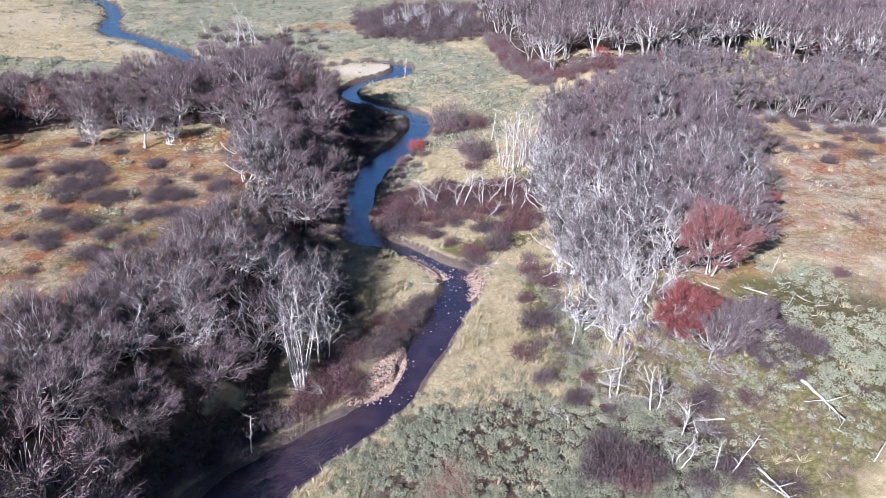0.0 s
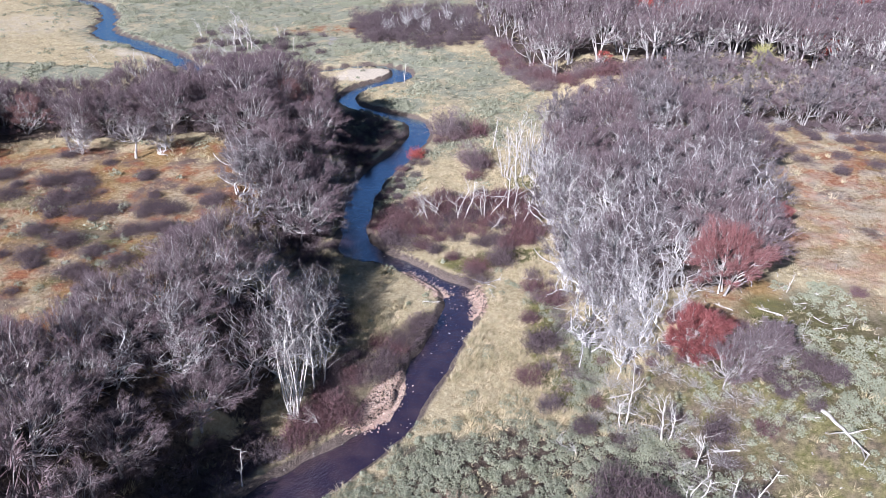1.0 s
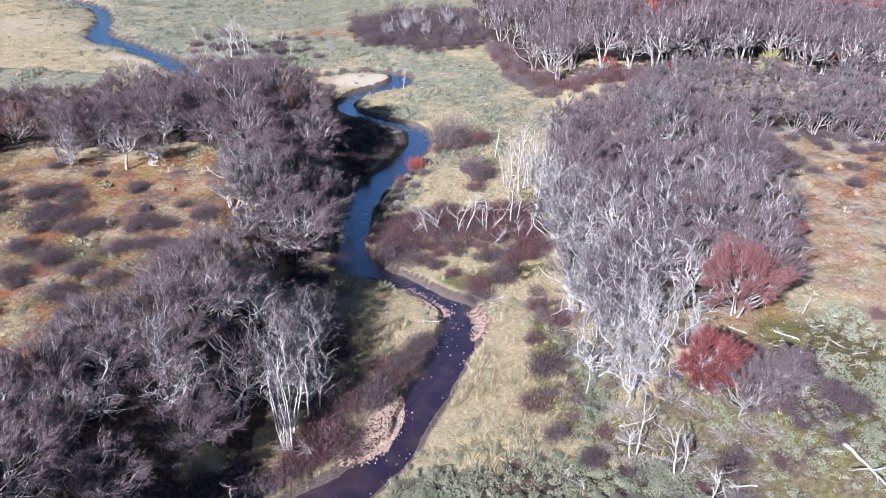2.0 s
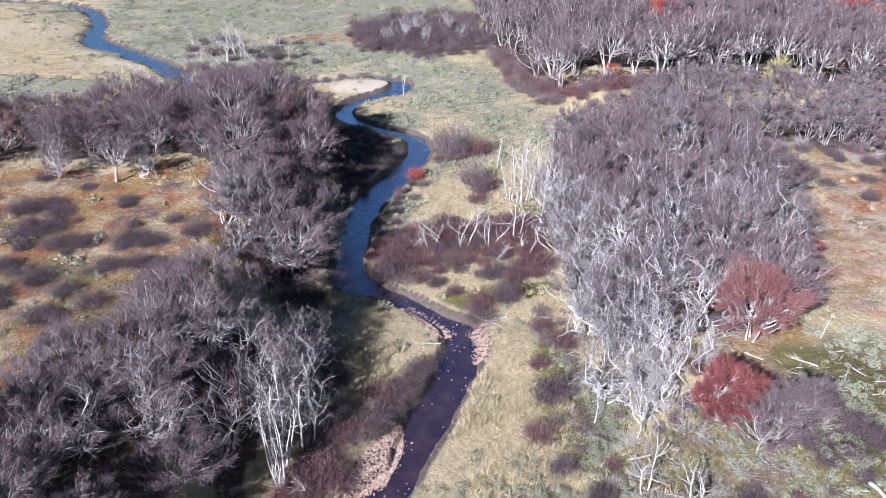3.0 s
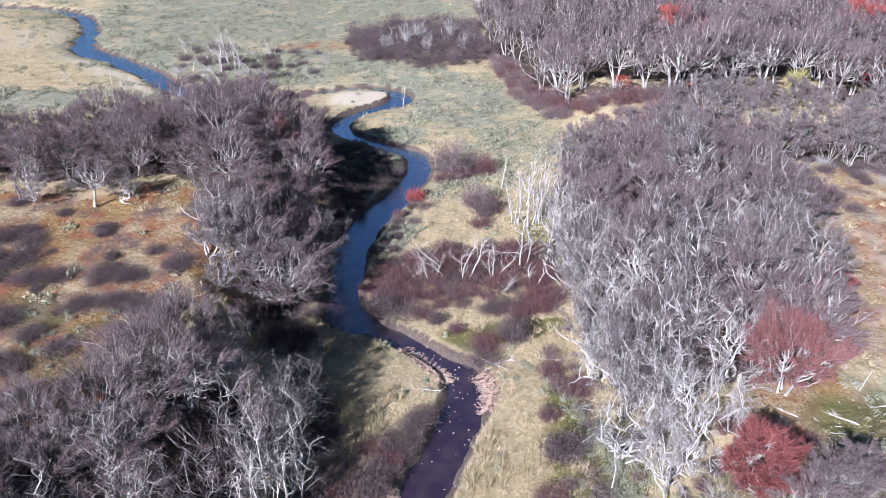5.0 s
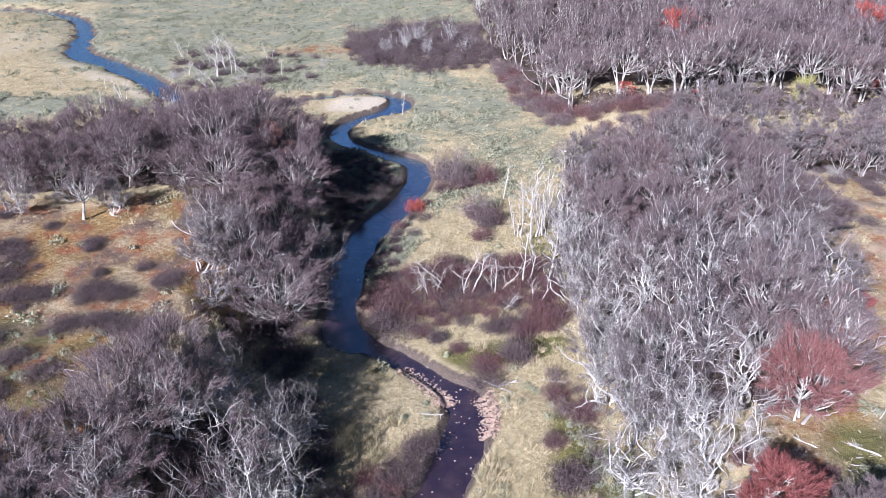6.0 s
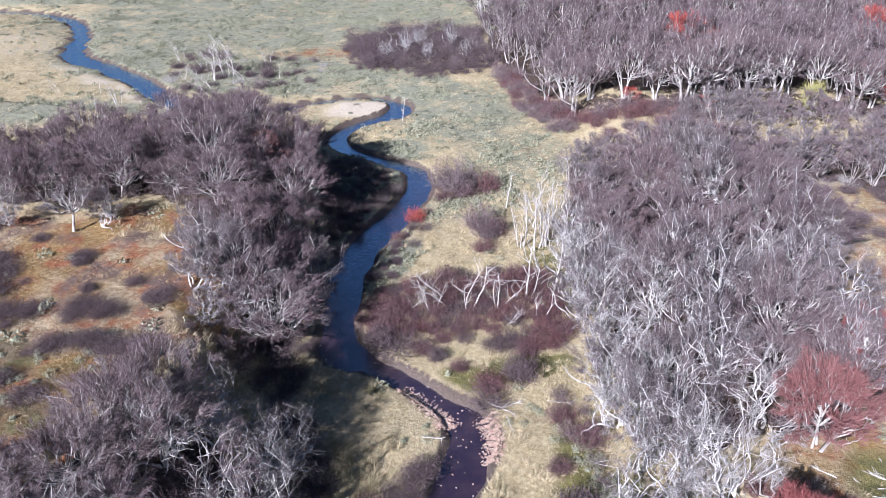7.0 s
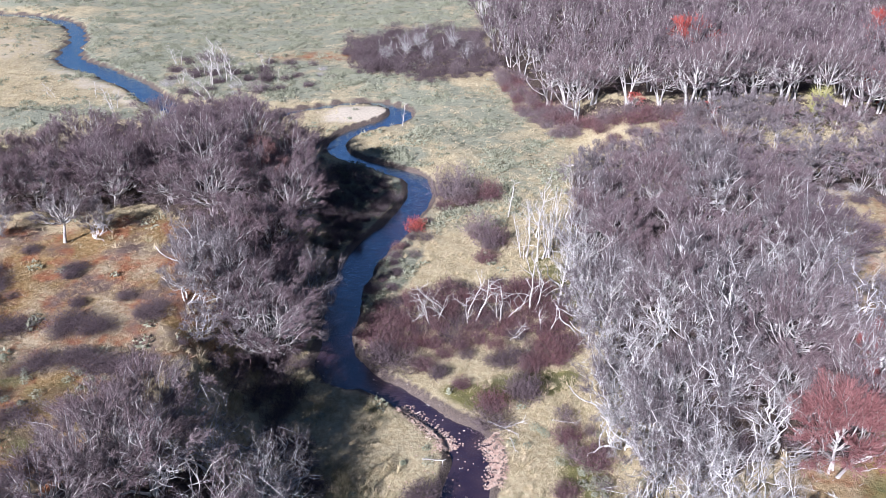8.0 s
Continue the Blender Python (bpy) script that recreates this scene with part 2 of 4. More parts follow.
def land(x, y):
    """Ground height before the river is cut."""
    x, y = np.asarray(x, float), np.asarray(y, float)
    wob = fractal(x, y, 14.0, 5) * 1.5
    left = np.interp(y, LEFT_Y, LEFT_X) + wob
    right = np.interp(y, RIGHT_Y, RIGHT_X) + wob
    z = 0.45 + 5.8 * step(left - x, -3.5, 5.5) + 4.2 * step(x - right, -3.0, 7.5)
    z = z + 1.2 * step(y, 110, 190) * step(np.abs(x + 50), 20, 60)
    far = step(np.hypot(x, y - 110), 180, 600)
    z = z * (1 - far) + far * (3.0 + 5 * fractal(x, y, 160.0, 9))
    return z + 0.35 * fractal(x, y, 9.0, 1) + 0.16 * fractal(x, y, 2.3, 2) + 0.12 * fractal(x, y, 1.3, 4)


def height(x, y, d=None):
    """Ground height with the river's bed and banks in it."""
    d = river_distance(x, y) if d is None else d
    d = d + 0.5 * fractal(x, y, 2.4, 51)
    low = step(d, 0.3, 9.0)
    z = land(x, y)
    z = np.where(d < 12, 0.32 + 0.10 * fractal(x, y, 2.3, 2) + (z - 0.32) * (0.15 + 0.85 * low), z)
    cut = step(d, -0.55, 0.55)
    return -0.75 + (z + 0.75) * cut


def blobs(x, y, spots, soft=0.45):
    """A mask from soft ellipses (centre, radii, turn in degrees, strength), with frayed edges."""
    x, y = np.asarray(x, float), np.asarray(y, float)
    u, v = x + 2.2 * fractal(x, y, 7.0, 21), y + 2.2 * fractal(x, y, 7.0, 22)
    out = np.zeros(x.shape)
    for cx, cy, rx, ry, turn, *much in spots:
        c, s = math.cos(radians(turn)), math.sin(radians(turn))
        a, b = (u - cx) * c + (v - cy) * s, (v - cy) * c - (u - cx) * s
        out = np.maximum(out, (much[0] if much else 1.0) * (1 - step(np.hypot(a / rx, b / ry), 1 - soft, 1 + soft)))
    return out


def inside(x, y, ring):
    x, y = np.asarray(x, float), np.asarray(y, float)
    hit = np.zeros(x.shape, bool)
    for (ax, ay), (bx, by) in zip(ring, ring[1:] + ring[:1]):
        cross = (ay > y) != (by > y)
        with np.errstate(divide="ignore", invalid="ignore"):
            hit ^= cross & (x < (bx - ax) * (y - ay) / (by - ay if by != ay else 1e-9) + ax)
    return hit


MOSS = [(-31, 72, 13, 19, 0), (-26, 57, 7, 9, 20), (-40, 84, 12, 7, 0), (-24, 80, 6, 8, 0), (54, 74, 18, 26, 0, 0.78), (42, 60, 6, 12, 0, 0.5), (26, 58, 5, 4, 0), (36, 66, 4, 6, 0, 0.7),
        (-27, 88, 9, 4.5, 0, 0.9), (-18, 176, 12, 5, 0), (-22, 46, 4, 3, 0), (60, 128, 6, 2, 0), (-60, 78, 14, 20, 0)]
SAGE_SPOTS = [(9, 41, 14, 5.5, 0), (4, 37, 9, 4, 0), (13, 121, 8, 11, 0, 0.55), (6, 138, 11, 15, 0, 0.72), (-2, 150, 9, 8, 0), (-58, 132, 20, 14, 20), (-52, 172, 26, 14, -30), (-25, 160, 22, 12, 0),
              (-35, 205, 50, 26, 0), (-10, 235, 60, 22, 0), (-90, 235, 60, 12, 0), (-4, 122, 5, 4, 0), (-6.5, 112, 5, 12, 0), (34.5, 46, 4.5, 5, 0, 0.8), (32.5, 56, 3, 4, 0, 0.5), (-3.6, 92, 2.6, 9, -20), (4, 104, 5, 4, 0, 0.5), (11, 110, 5, 6, 0, 0.5), (12.6, 55, 1.5, 8, 0, 0.8), (29, 51, 2, 4, 20, 0.7), (24, 46, 5, 4, 0, 0.4), (30, 42, 3, 5, 0, 0.5), (21, 40, 4, 3, 0, 0.5)]
GREEN_SPOTS = [(25.5, 42, 6, 6, 0, 1.0), (21, 50, 5, 4, 0, 0.7), (29, 54, 4, 4, 0, 0.7), (13, 88, 3, 7, 0), (32, 52, 4, 6, 0, 0.6), (9.5, 74, 4, 1.6, 0), (12, 57, 2.5, 9, 0), (45, 106, 14, 3, 0), (55, 127, 5, 4, 0), (40, 45, 8, 9, 0, 0.6), (3, 72, 8, 1.5, 10)]
HEATH_SPOTS = [(-33, 68, 6, 2.5, 0, 0.6), (-28, 61, 5, 2.5, 0, 0.6), (-39, 76, 5, 2.5, 0, 0.5), (-24, 66, 4, 2, 0, 0.5), (19.5, 46, 7.5, 6, 0), (27, 42.5, 8, 7, 0, 0.85), (34, 51, 6, 8, 0, 0.6)]
SAND_SPOTS = [(46, 72, 15, 26, 0, 0.3), (-10.5, 141.5, 6.5, 3.8, 10), (-88, 182, 14, 12, 0, 0.33), (-62, 161, 12, 2.2, -40, 0.5), (-50, 150, 8, 1.8, -50, 0.5)]

NEAR_LEFT = [(-19, 61), (-23, 56), (-25.5, 50), (-26, 47.5), (-18.5, 47.5), (-18, 53), (-17, 58), (-16, 62)]
NEAR_OPEN = [(-18, 47.5), (-13, 47.5), (-12.2, 53), (-12.4, 60), (-15.5, 62), (-17, 57), (-17.5, 53)]
LOW_LEFT = [(-26, 47), (-27.5, 44), (-34, 36), (-21, 34), (-18.5, 38.5), (-17, 42), (-16, 46.5)]
# ring of unseen trees that only cast shade on the lower left
DOWNSTREAM = [(-40, 34), (-42, 0), (-21, 0), (-21, 20), (-19.5, 33)]
RIVER_LEFT = [(-70, 87), (-47, 94), (-35, 92.5), (-28, 95.5), (-21, 88.5), (-17, 77.5), (-12.5, 73), (-11.5, 79), (-13, 88), (-14.2, 101), (-15, 112), (-18, 117), (-30, 114), (-40, 105), (-70, 102)]
RIGHT_NEAR = [(16.5, 95), (16.5, 86), (16.3, 73), (16.5, 63), (20, 59), (23, 60), (27, 59.5), (31, 64), (35.5, 75), (38, 88), (37, 97), (30, 104), (18, 105)]
MIDDLE = [(18, 107), (31, 106), (39, 98), (45, 101), (53, 97), (62, 96), (80, 98), (82, 109), (60, 110), (45, 107), (32, 112), (19, 115)]
FAR_RIGHT = [(20, 147), (25, 140), (30, 136), (44, 135), (56, 136), (82, 124), (125, 126), (135, 250), (10, 250), (14, 200), (13, 168)]
FAR_EDGE = [(18, 146), (21, 134), (27, 128.5), (44, 128), (54, 128.5), (80, 116), (125, 118), (125, 124), (82, 122), (56, 134), (44, 133), (29, 134), (24, 139), (20, 146)]
NEAR_RIM = [(-26, 56.5), (-30, 53), (-33, 47), (-30, 42), (-27, 46), (-25.5, 51.5)]
# bank in tree shade, painted dark through the woods mask
SHADE_BANK = [(-21, 28), (-16, 31), (-14.2, 37), (-11.4, 42), (-10, 44), (-13, 47.5), (-20, 41)]
LEAF_BAR = [(-6.4, 46.8), (-5.8, 48.9), (-3.7, 53.7), (-1.9, 54.5), (-1.9, 51.9), (-3.0, 48.8)]
FAR_LOBE = [(-15, 184), (-11, 164), (1, 158), (13, 163), (12, 190), (0, 195)]


def axis(*runs):
    out = [runs[0][0]]
    for lo, hi, gap in runs:
        count = max(1, round((hi - lo) / gap))
        out += list(lo + (hi - lo) * (np.arange(count) + 1) / count)
    return np.array(out)


def mesh_of(name, verts, faces, *materials, slots=None, smooth=False):
    """A mesh from arrays of places and of faces with equally many corners."""
    verts, faces = np.asarray(verts, np.float32), np.asarray(faces, np.int32)
    me = bpy.data.meshes.new(name)
    me.vertices.add(len(verts))
    me.vertices.foreach_set("co", verts.ravel())
    me.loops.add(faces.size)
    me.loops.foreach_set("vertex_index", faces.ravel())
    me.polygons.add(len(faces))
    me.polygons.foreach_set("loop_start", np.arange(len(faces), dtype=np.int32) * faces.shape[1])
    for material in materials:
        me.materials.append(material)
    if slots is not None:
        me.polygons.foreach_set("material_index", np.asarray(slots, np.int32))
    if smooth:
        me.polygons.foreach_set("use_smooth", np.ones(len(faces), bool))
    me.update(calc_edges=True)
    return me


gx = axis((-4000, -400, 600), (-400, -130, 30), (-130, -55, 1.8), (-55, 55, 0.5), (55, 130, 1.8), (130, 400, 30), (400, 4000, 600))
gy = axis((-3000, -100, 500), (-100, 20, 10), (20, 34, 2), (34, 130, 0.5), (130, 240, 1.3), (240, 420, 12), (420, 4600, 500))
GX, GY = np.meshgrid(gx, gy)
FX, FY = GX.ravel(), GY.ravel()
FD = river_distance(FX, FY)
FZ = height(FX, FY, FD)
cols, count = len(gx), len(FX)
idx = np.arange(count).reshape(len(gy), cols)
quads = np.stack([idx[:-1, :-1], idx[:-1, 1:], idx[1:, 1:], idx[1:, :-1]], -1).reshape(-1, 4)
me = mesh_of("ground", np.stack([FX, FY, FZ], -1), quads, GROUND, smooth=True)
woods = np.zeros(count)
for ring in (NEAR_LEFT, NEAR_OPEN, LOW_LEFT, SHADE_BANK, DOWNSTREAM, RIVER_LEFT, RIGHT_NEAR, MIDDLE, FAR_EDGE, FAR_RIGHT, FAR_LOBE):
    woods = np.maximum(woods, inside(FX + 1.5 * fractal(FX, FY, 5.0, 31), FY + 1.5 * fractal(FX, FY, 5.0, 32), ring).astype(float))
dry = step(FD, 0.2, 2.0)
for key, values in (("moss", blobs(FX, FY, MOSS) * dry), ("sage", blobs(FX, FY, SAGE_SPOTS) * step(FD, 0.0, 0.6)), ("green", blobs(FX, FY, GREEN_SPOTS) * dry),
                    # shade is painted under woods, on SHADE_BANK and between the near sage clumps
                    ("heath", blobs(FX, FY, HEATH_SPOTS) * dry), ("shaded_litter", np.maximum(woods * 0.9, 0.8 * blobs(FX, FY, SAGE_SPOTS[:2])) * dry), ("sand", blobs(FX, FY, SAND_SPOTS)), ("bed", np.maximum(1 - step(FD, 0.25, 0.95), inside(FX, FY, LEAF_BAR)))):
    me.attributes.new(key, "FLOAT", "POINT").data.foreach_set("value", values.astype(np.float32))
ground = tagged(new("ground", me), "valley floor of straw grass, orange moss and leaf litter darkened as shade", "ground", kind="structure")

left_edge, right_edge = [], []
for k, p in enumerate(LINE):
    q = LINE[min(k + 1, len(LINE) - 1)] - LINE[max(k - 1, 0)]
    side = np.array((-q[1], q[0])) / max(1e-6, math.hypot(q[0], q[1]))
    left_edge.append(p[:2] + side * (p[2] * 0.5 + 0.9))
    right_edge.append(p[:2] - side * (p[2] * 0.5 + 0.9))
verts, faces = [], []
for a, b in zip(left_edge, right_edge):
    verts += [(*(a + (b - a) * s), -0.22) for s in np.linspace(0, 1, 5)]
for k in range(len(LINE) - 1):
    faces += [(k * 5 + s, k * 5 + s + 1, k * 5 + s + 6, k * 5 + s + 5) for s in range(4)]
tagged(new("river", mesh_of("river", verts, faces, WATER)), "dark peaty stream winding between grassy banks, reflecting blue sky", "river", kind="structure")


# ---- plants: geometry of one of each kind ----
def unit(v):
    v = np.asarray(v, float)
    return v / (np.linalg.norm(v, axis=-1, keepdims=True) + 1e-9)


class Shape:
    """Triangles gathered from tubes and twigs."""

    def __init__(self):
        self.v, self.f, self.count = [], [], 0

    def add(self, verts, faces):
        self.v.append(np.asarray(verts, float))
        self.f.append(np.asarray(faces, int) + self.count)
        self.count += len(verts)

    def tube(self, points, radii, sides=5):
        p, r = np.asarray(points, float), np.asarray(radii, float)
        d = unit(np.gradient(p, axis=0))
        u = unit(np.cross(d, (0.31, 0.95, 0.12)))
        w = np.cross(d, u)
        a = 2 * math.pi * np.arange(sides) / sides
        ring = p[:, None] + r[:, None, None] * (np.cos(a)[None, :, None] * u[:, None] + np.sin(a)[None, :, None] * w[:, None])
        faces = []
        for k in range(len(p) - 1):
            for s in range(sides):
                i, j = k * sides + s, k * sides + (s + 1) % sides
                faces += [(i, j, j + sides), (i, j + sides, i + sides)]
        end = (len(p) - 1) * sides
        faces += [(end, end + s, end + s + 1) for s in range(1, sides - 1)]
        self.add(ring.reshape(-1, 3), faces)

    def twigs(self, base, tip, width, rng):
        d = tip - base
        w = unit(np.cross(d, rng.normal(size=d.shape))) * (np.asarray(width) * 0.5)[:, None]
        n = len(base)
        self.add(np.stack([base - w, base + w, tip], 1).reshape(-1, 3), np.arange(3 * n).reshape(-1, 3))

    def strips(self, base, tip, width, rng):
        """Thin kinked arms that taper to a point."""
        d = tip - base
        mid = (base + tip) / 2 + rng.normal(size=d.shape) * (0.13 * np.linalg.norm(d, axis=1))[:, None]
        w = unit(np.cross(d, rng.normal(size=d.shape))) * (np.asarray(width) * 0.5)[:, None]
        k = 5 * np.arange(len(base))[:, None, None]
        self.add(np.stack([base - w, base + w, mid - w * 0.7, mid + w * 0.7, tip], 1).reshape(-1, 3), (k + np.array(((0, 1, 3), (0, 3, 2), (2, 3, 4)))).reshape(-1, 3))

    def arrays(self):
        return np.concatenate(self.v), np.concatenate(self.f)


def bent(rng, start, way, length, steps, wander, rise=0.0):
    """A crooked line that starts one way and drifts, rising or sagging."""
    p, d = np.array(start, float), unit(way)
    points = [p]
    for _ in range(steps):
        d = unit(d + rng.normal(size=3) * wander + np.array((0, 0, rise)))
        p = p + d * length / steps
        points.append(p)
    return np.array(points)


def along(points, s):
    k = min(int(s * (len(points) - 1)), len(points) - 2)
    u = s * (len(points) - 1) - k
    return points[k] * (1 - u) + points[k + 1] * u, unit(points[k + 1] - points[k])


def grow_tree(seed, tall, stems, limbs, sprays, twigs, wide=0.42, bare=0.3, width=0.022, twig_len=0.46, wind=0.24, thick=1.0, pale=0.3, wander=0.12, ragged=0.25, boughs=2, pad=0.10, splay=0.34, comb=0.42):
    """A leafless beech: crooked stems and elbowed limbs carry flat pads of combed twigs that lean with the wind. Wood and crown are two shapes."""
    rng = np.random.default_rng(seed)
    wood, crown = Shape(), Shape()
    turn, radius = rng.uniform(0, 6.28), wide * tall
    girth = 0.022 * tall * thick / math.sqrt(max(1.0, stems * 0.6))
    heart = np.array((wind * radius * 0.5, 0.0, tall * (bare + 0.12)))
    lobes = rng.normal(size=(5, 3))
    blow = np.array((wind, 0.3 * wind, 0.16))

    def shell(a, rise, depth):
        """A place in the crown, by azimuth, by height from 0 at the rim to 1 at the top, and by depth."""
        flat = math.sqrt(max(0.0, 1 - rise * rise))
        way = np.array((math.cos(a) * flat, math.sin(a) * flat, rise))
        bulge = 1 + ragged * sum(math.sin(2.6 * float(way @ l) + 1.7 * i) for i, l in enumerate(lobes)) / 3
        return heart + way * np.array((radius, radius, tall * (0.88 - bare))) * depth * bulge, way

    lines = []
    for s in range(stems):
        az = turn + 6.28 * s / stems + rng.uniform(-0.5, 0.5)
        out = (splay if stems > 1 else 0.10) * rng.uniform(0.5, 1.5)
        root = 0.25 * (stems > 1)
        stem = bent(rng, (root * math.cos(az), root * math.sin(az), -0.3), (out * math.cos(az), out * math.sin(az), 1), tall * rng.uniform(0.66, 0.84), 8, wander, 0.06)
        g = girth * rng.uniform(0.75, 1.2)
        wood.tube(stem, np.linspace(g, g * 0.3, 9) * np.array((1.5, 1.08, 1, 1, 1, 1, 1, 1, 1)), 6)
        lines.append((stem, g))
    pads = []
    for k in range(limbs):
        a = k * 2.4 + turn
        goal, way = shell(a, rng.uniform(0, 1) ** 0.8, rng.uniform(0.7, 1.0))
        stem, g = lines[int(np.argmin([np.hypot(*(s[-1][:2] - goal[:2])) + rng.uniform(0, 1.0) for s, _ in lines]))]
        p, d = along(stem, float(np.clip(0.8 * goal[2] / tall + rng.uniform(-0.3, 0.0), bare * 1.1, 0.95)))
        joints = 9 if boughs else 5
        s = np.linspace(0, 1, joints)[:, None]
        mid = p + (goal - p) * np.array((0.68, 0.68, rng.uniform(0.05, 0.4))) + rng.normal(size=3) * 0.2
        limb = (1 - s) ** 2 * p + 2 * s * (1 - s) * mid + s * s * goal + rng.normal(size=(joints, 3)) * wander * 0.95 * np.sqrt(s)
        wood.tube(limb, np.linspace(g * 0.56, g * 0.15, joints), 4)
        pads.append((limb[-1], limb[-3], way))
        for i in range(boughs):
            q, e = along(limb, rng.uniform(0.3, 0.85))
            bough = bent(rng, q, e + rng.normal(size=3) * 0.7 + way * 0.4 + blow, tall * rng.uniform(0.10, 0.22), 3, 0.4, 0.1)
            wood.tube(bough, np.array((0.26, 0.2, 0.14, 0.07)) * g, 3)
            if i % 2 == 0:
                pads.append((bough[-1], bough[-2], way))
    bases, tips, widths, arm_a, arm_b = [], [], [], [], []
    spread = np.array((1.0, 1.0, 0.45)) * tall * pad
    for k in range(sprays):
        end, root, way = pads[k % len(pads)]
        off = unit(rng.normal(size=3)) * rng.uniform(0.2, 1.0) ** 0.5
        spot = end + off * spread + way * 0.04 * tall
        arm = spot - root
        arm_a.append(root)
        arm_b.append(spot)
        drift = unit(unit(arm) * 0.4 + off * np.array((0.35, 0.35, 0.15)) + way * np.array((0.7, 0.7, 0.3)) + blow)
        side = unit(np.cross(drift, np.array((0, 0, 1.0)) + rng.normal(size=3) * 0.4))
        u = rng.uniform(0.35, 1.0, twigs)[:, None]
        base = root + arm * u + rng.normal(size=(twigs, 3)) * 0.05
        fan = rng.uniform(-1.0, 1.0, twigs)[:, None]
        w = unit(drift + side * fan + rng.normal(size=(twigs, 3)) * comb)
        bases.append(base)
        tips.append(base + w * (twig_len * rng.uniform(0.5, 1.3, twigs))[:, None] * (1.1 - 0.35 * np.abs(fan)))
        widths.append(width * rng.uniform(0.6, 1.4, twigs))
    arm_a, arm_b = np.array(arm_a), np.array(arm_b)
    light = rng.uniform(0, 1, len(arm_a)) < pale
    size = girth * rng.uniform(0.12, 0.27, len(arm_a))
    wood.strips(arm_a[light], arm_b[light], size[light], rng)
    crown.strips(arm_a[~light], arm_b[~light], size[~light], rng)
    crown.twigs(np.concatenate(bases), np.concatenate(tips), np.concatenate(widths), rng)
    return wood, crown


def grow_snag(seed, tall, stems, lean, stubs, thick, long=0.25):
    """A dead tree: bleached stems with broken tops and bare arms, each a shape of its own."""
    rng = np.random.default_rng(seed)
    pieces = []
    turn = rng.uniform(0, 6.28)
    for s in range(stems):
        az = turn + 2.4 * s
        out = lean * rng.uniform(0.4, 1.6)
        root = 0.3 * (stems > 1)
        size = tall * (1.0 if s == 0 else rng.uniform(0.45, 1.0))
        stem = bent(rng, (root * math.cos(az), root * math.sin(az), -0.3), (out * math.cos(az), out * math.sin(az), 1), size, 8, 0.045 + 0.16 * lean, 0.05)
        g = thick * rng.uniform(0.7, 1.1)
        wood = Shape()
        pieces.append(("trunk" if s == 0 else "stem", wood))
        wood.tube(stem, np.linspace(g, g * 0.25, 9) * np.array((1.4, 1.05, 1, 1, 1, 1, 1, 1, 0.8)), 6)
        for _ in range(stubs):
            p, d = along(stem, rng.uniform(0.3, 0.98))
            a = rng.uniform(0, 6.28)
            arm = bent(rng, p, (math.cos(a), math.sin(a), rng.uniform(0.3, 1.3)), tall * long * rng.uniform(0.4, 1.2), 4, 0.28, 0.1)
            arms = Shape()
            pieces.append(("limb", arms))
            arms.tube(arm, np.linspace(g * 0.40, g * 0.12, 5), 4)
            for _ in range(3):
                q, e = along(arm, rng.uniform(0.35, 1.0))
                arms.tube(bent(rng, q, e + rng.normal(size=3) * 0.7, tall * long * rng.uniform(0.2, 0.5), 2, 0.25, 0.1), (g * 0.16, g * 0.11, g * 0.05), 3)
    return pieces


def grow_bush(seed, tall, wide, count, width=0.032, bunch=40):
    """A bush: stems fanning from one root, with a thicket of twigs round them."""
    rng = np.random.default_rng(seed)
    wood, crown = Shape(), Shape()
    bases, tips = [], []
    for k in range(count // bunch):
        a, r = k * 2.4, wide * math.sqrt((k + 0.5) / (count // bunch))
        top = tall * math.sqrt(max(0.05, 1 - 0.8 * (r / wide) ** 2)) * rng.uniform(0.7, 1.0)
        goal = np.array((r * math.cos(a), r * math.sin(a), top * 0.8))
        s = np.linspace(0, 1, 4)[:, None]
        mid = np.array((goal[0] * 0.6, goal[1] * 0.6, goal[2] * 0.35))
        stem = 2 * s * (1 - s) * mid + s * s * goal + rng.normal(size=(4, 3)) * 0.05 * tall * s + np.array((0.12 * math.cos(a), 0.12 * math.sin(a), -0.1))
        wood.tube(stem, (0.028, 0.020, 0.013, 0.006), 3)
        u = rng.uniform(0.12, 1.0, bunch) * 2.999
        i = u.astype(int)
        base = stem[i] + (stem[i + 1] - stem[i]) * (u - i)[:, None] + rng.normal(size=(bunch, 3)) * 0.15 * wide
        w = unit(unit(goal + np.array((0, 0, 0.3))) * 0.6 + rng.normal(size=(bunch, 3)) * 0.85 + np.array((0.1, 0, 0.1)))
        bases.append(base)
        tips.append(base + w * (tall * rng.uniform(0.11, 0.26, bunch))[:, None])
    base, tip = np.concatenate(bases), np.concatenate(tips)
    crown.twigs(base, tip, width * rng.uniform(0.6, 1.4, len(base)), rng)
    return wood, crown


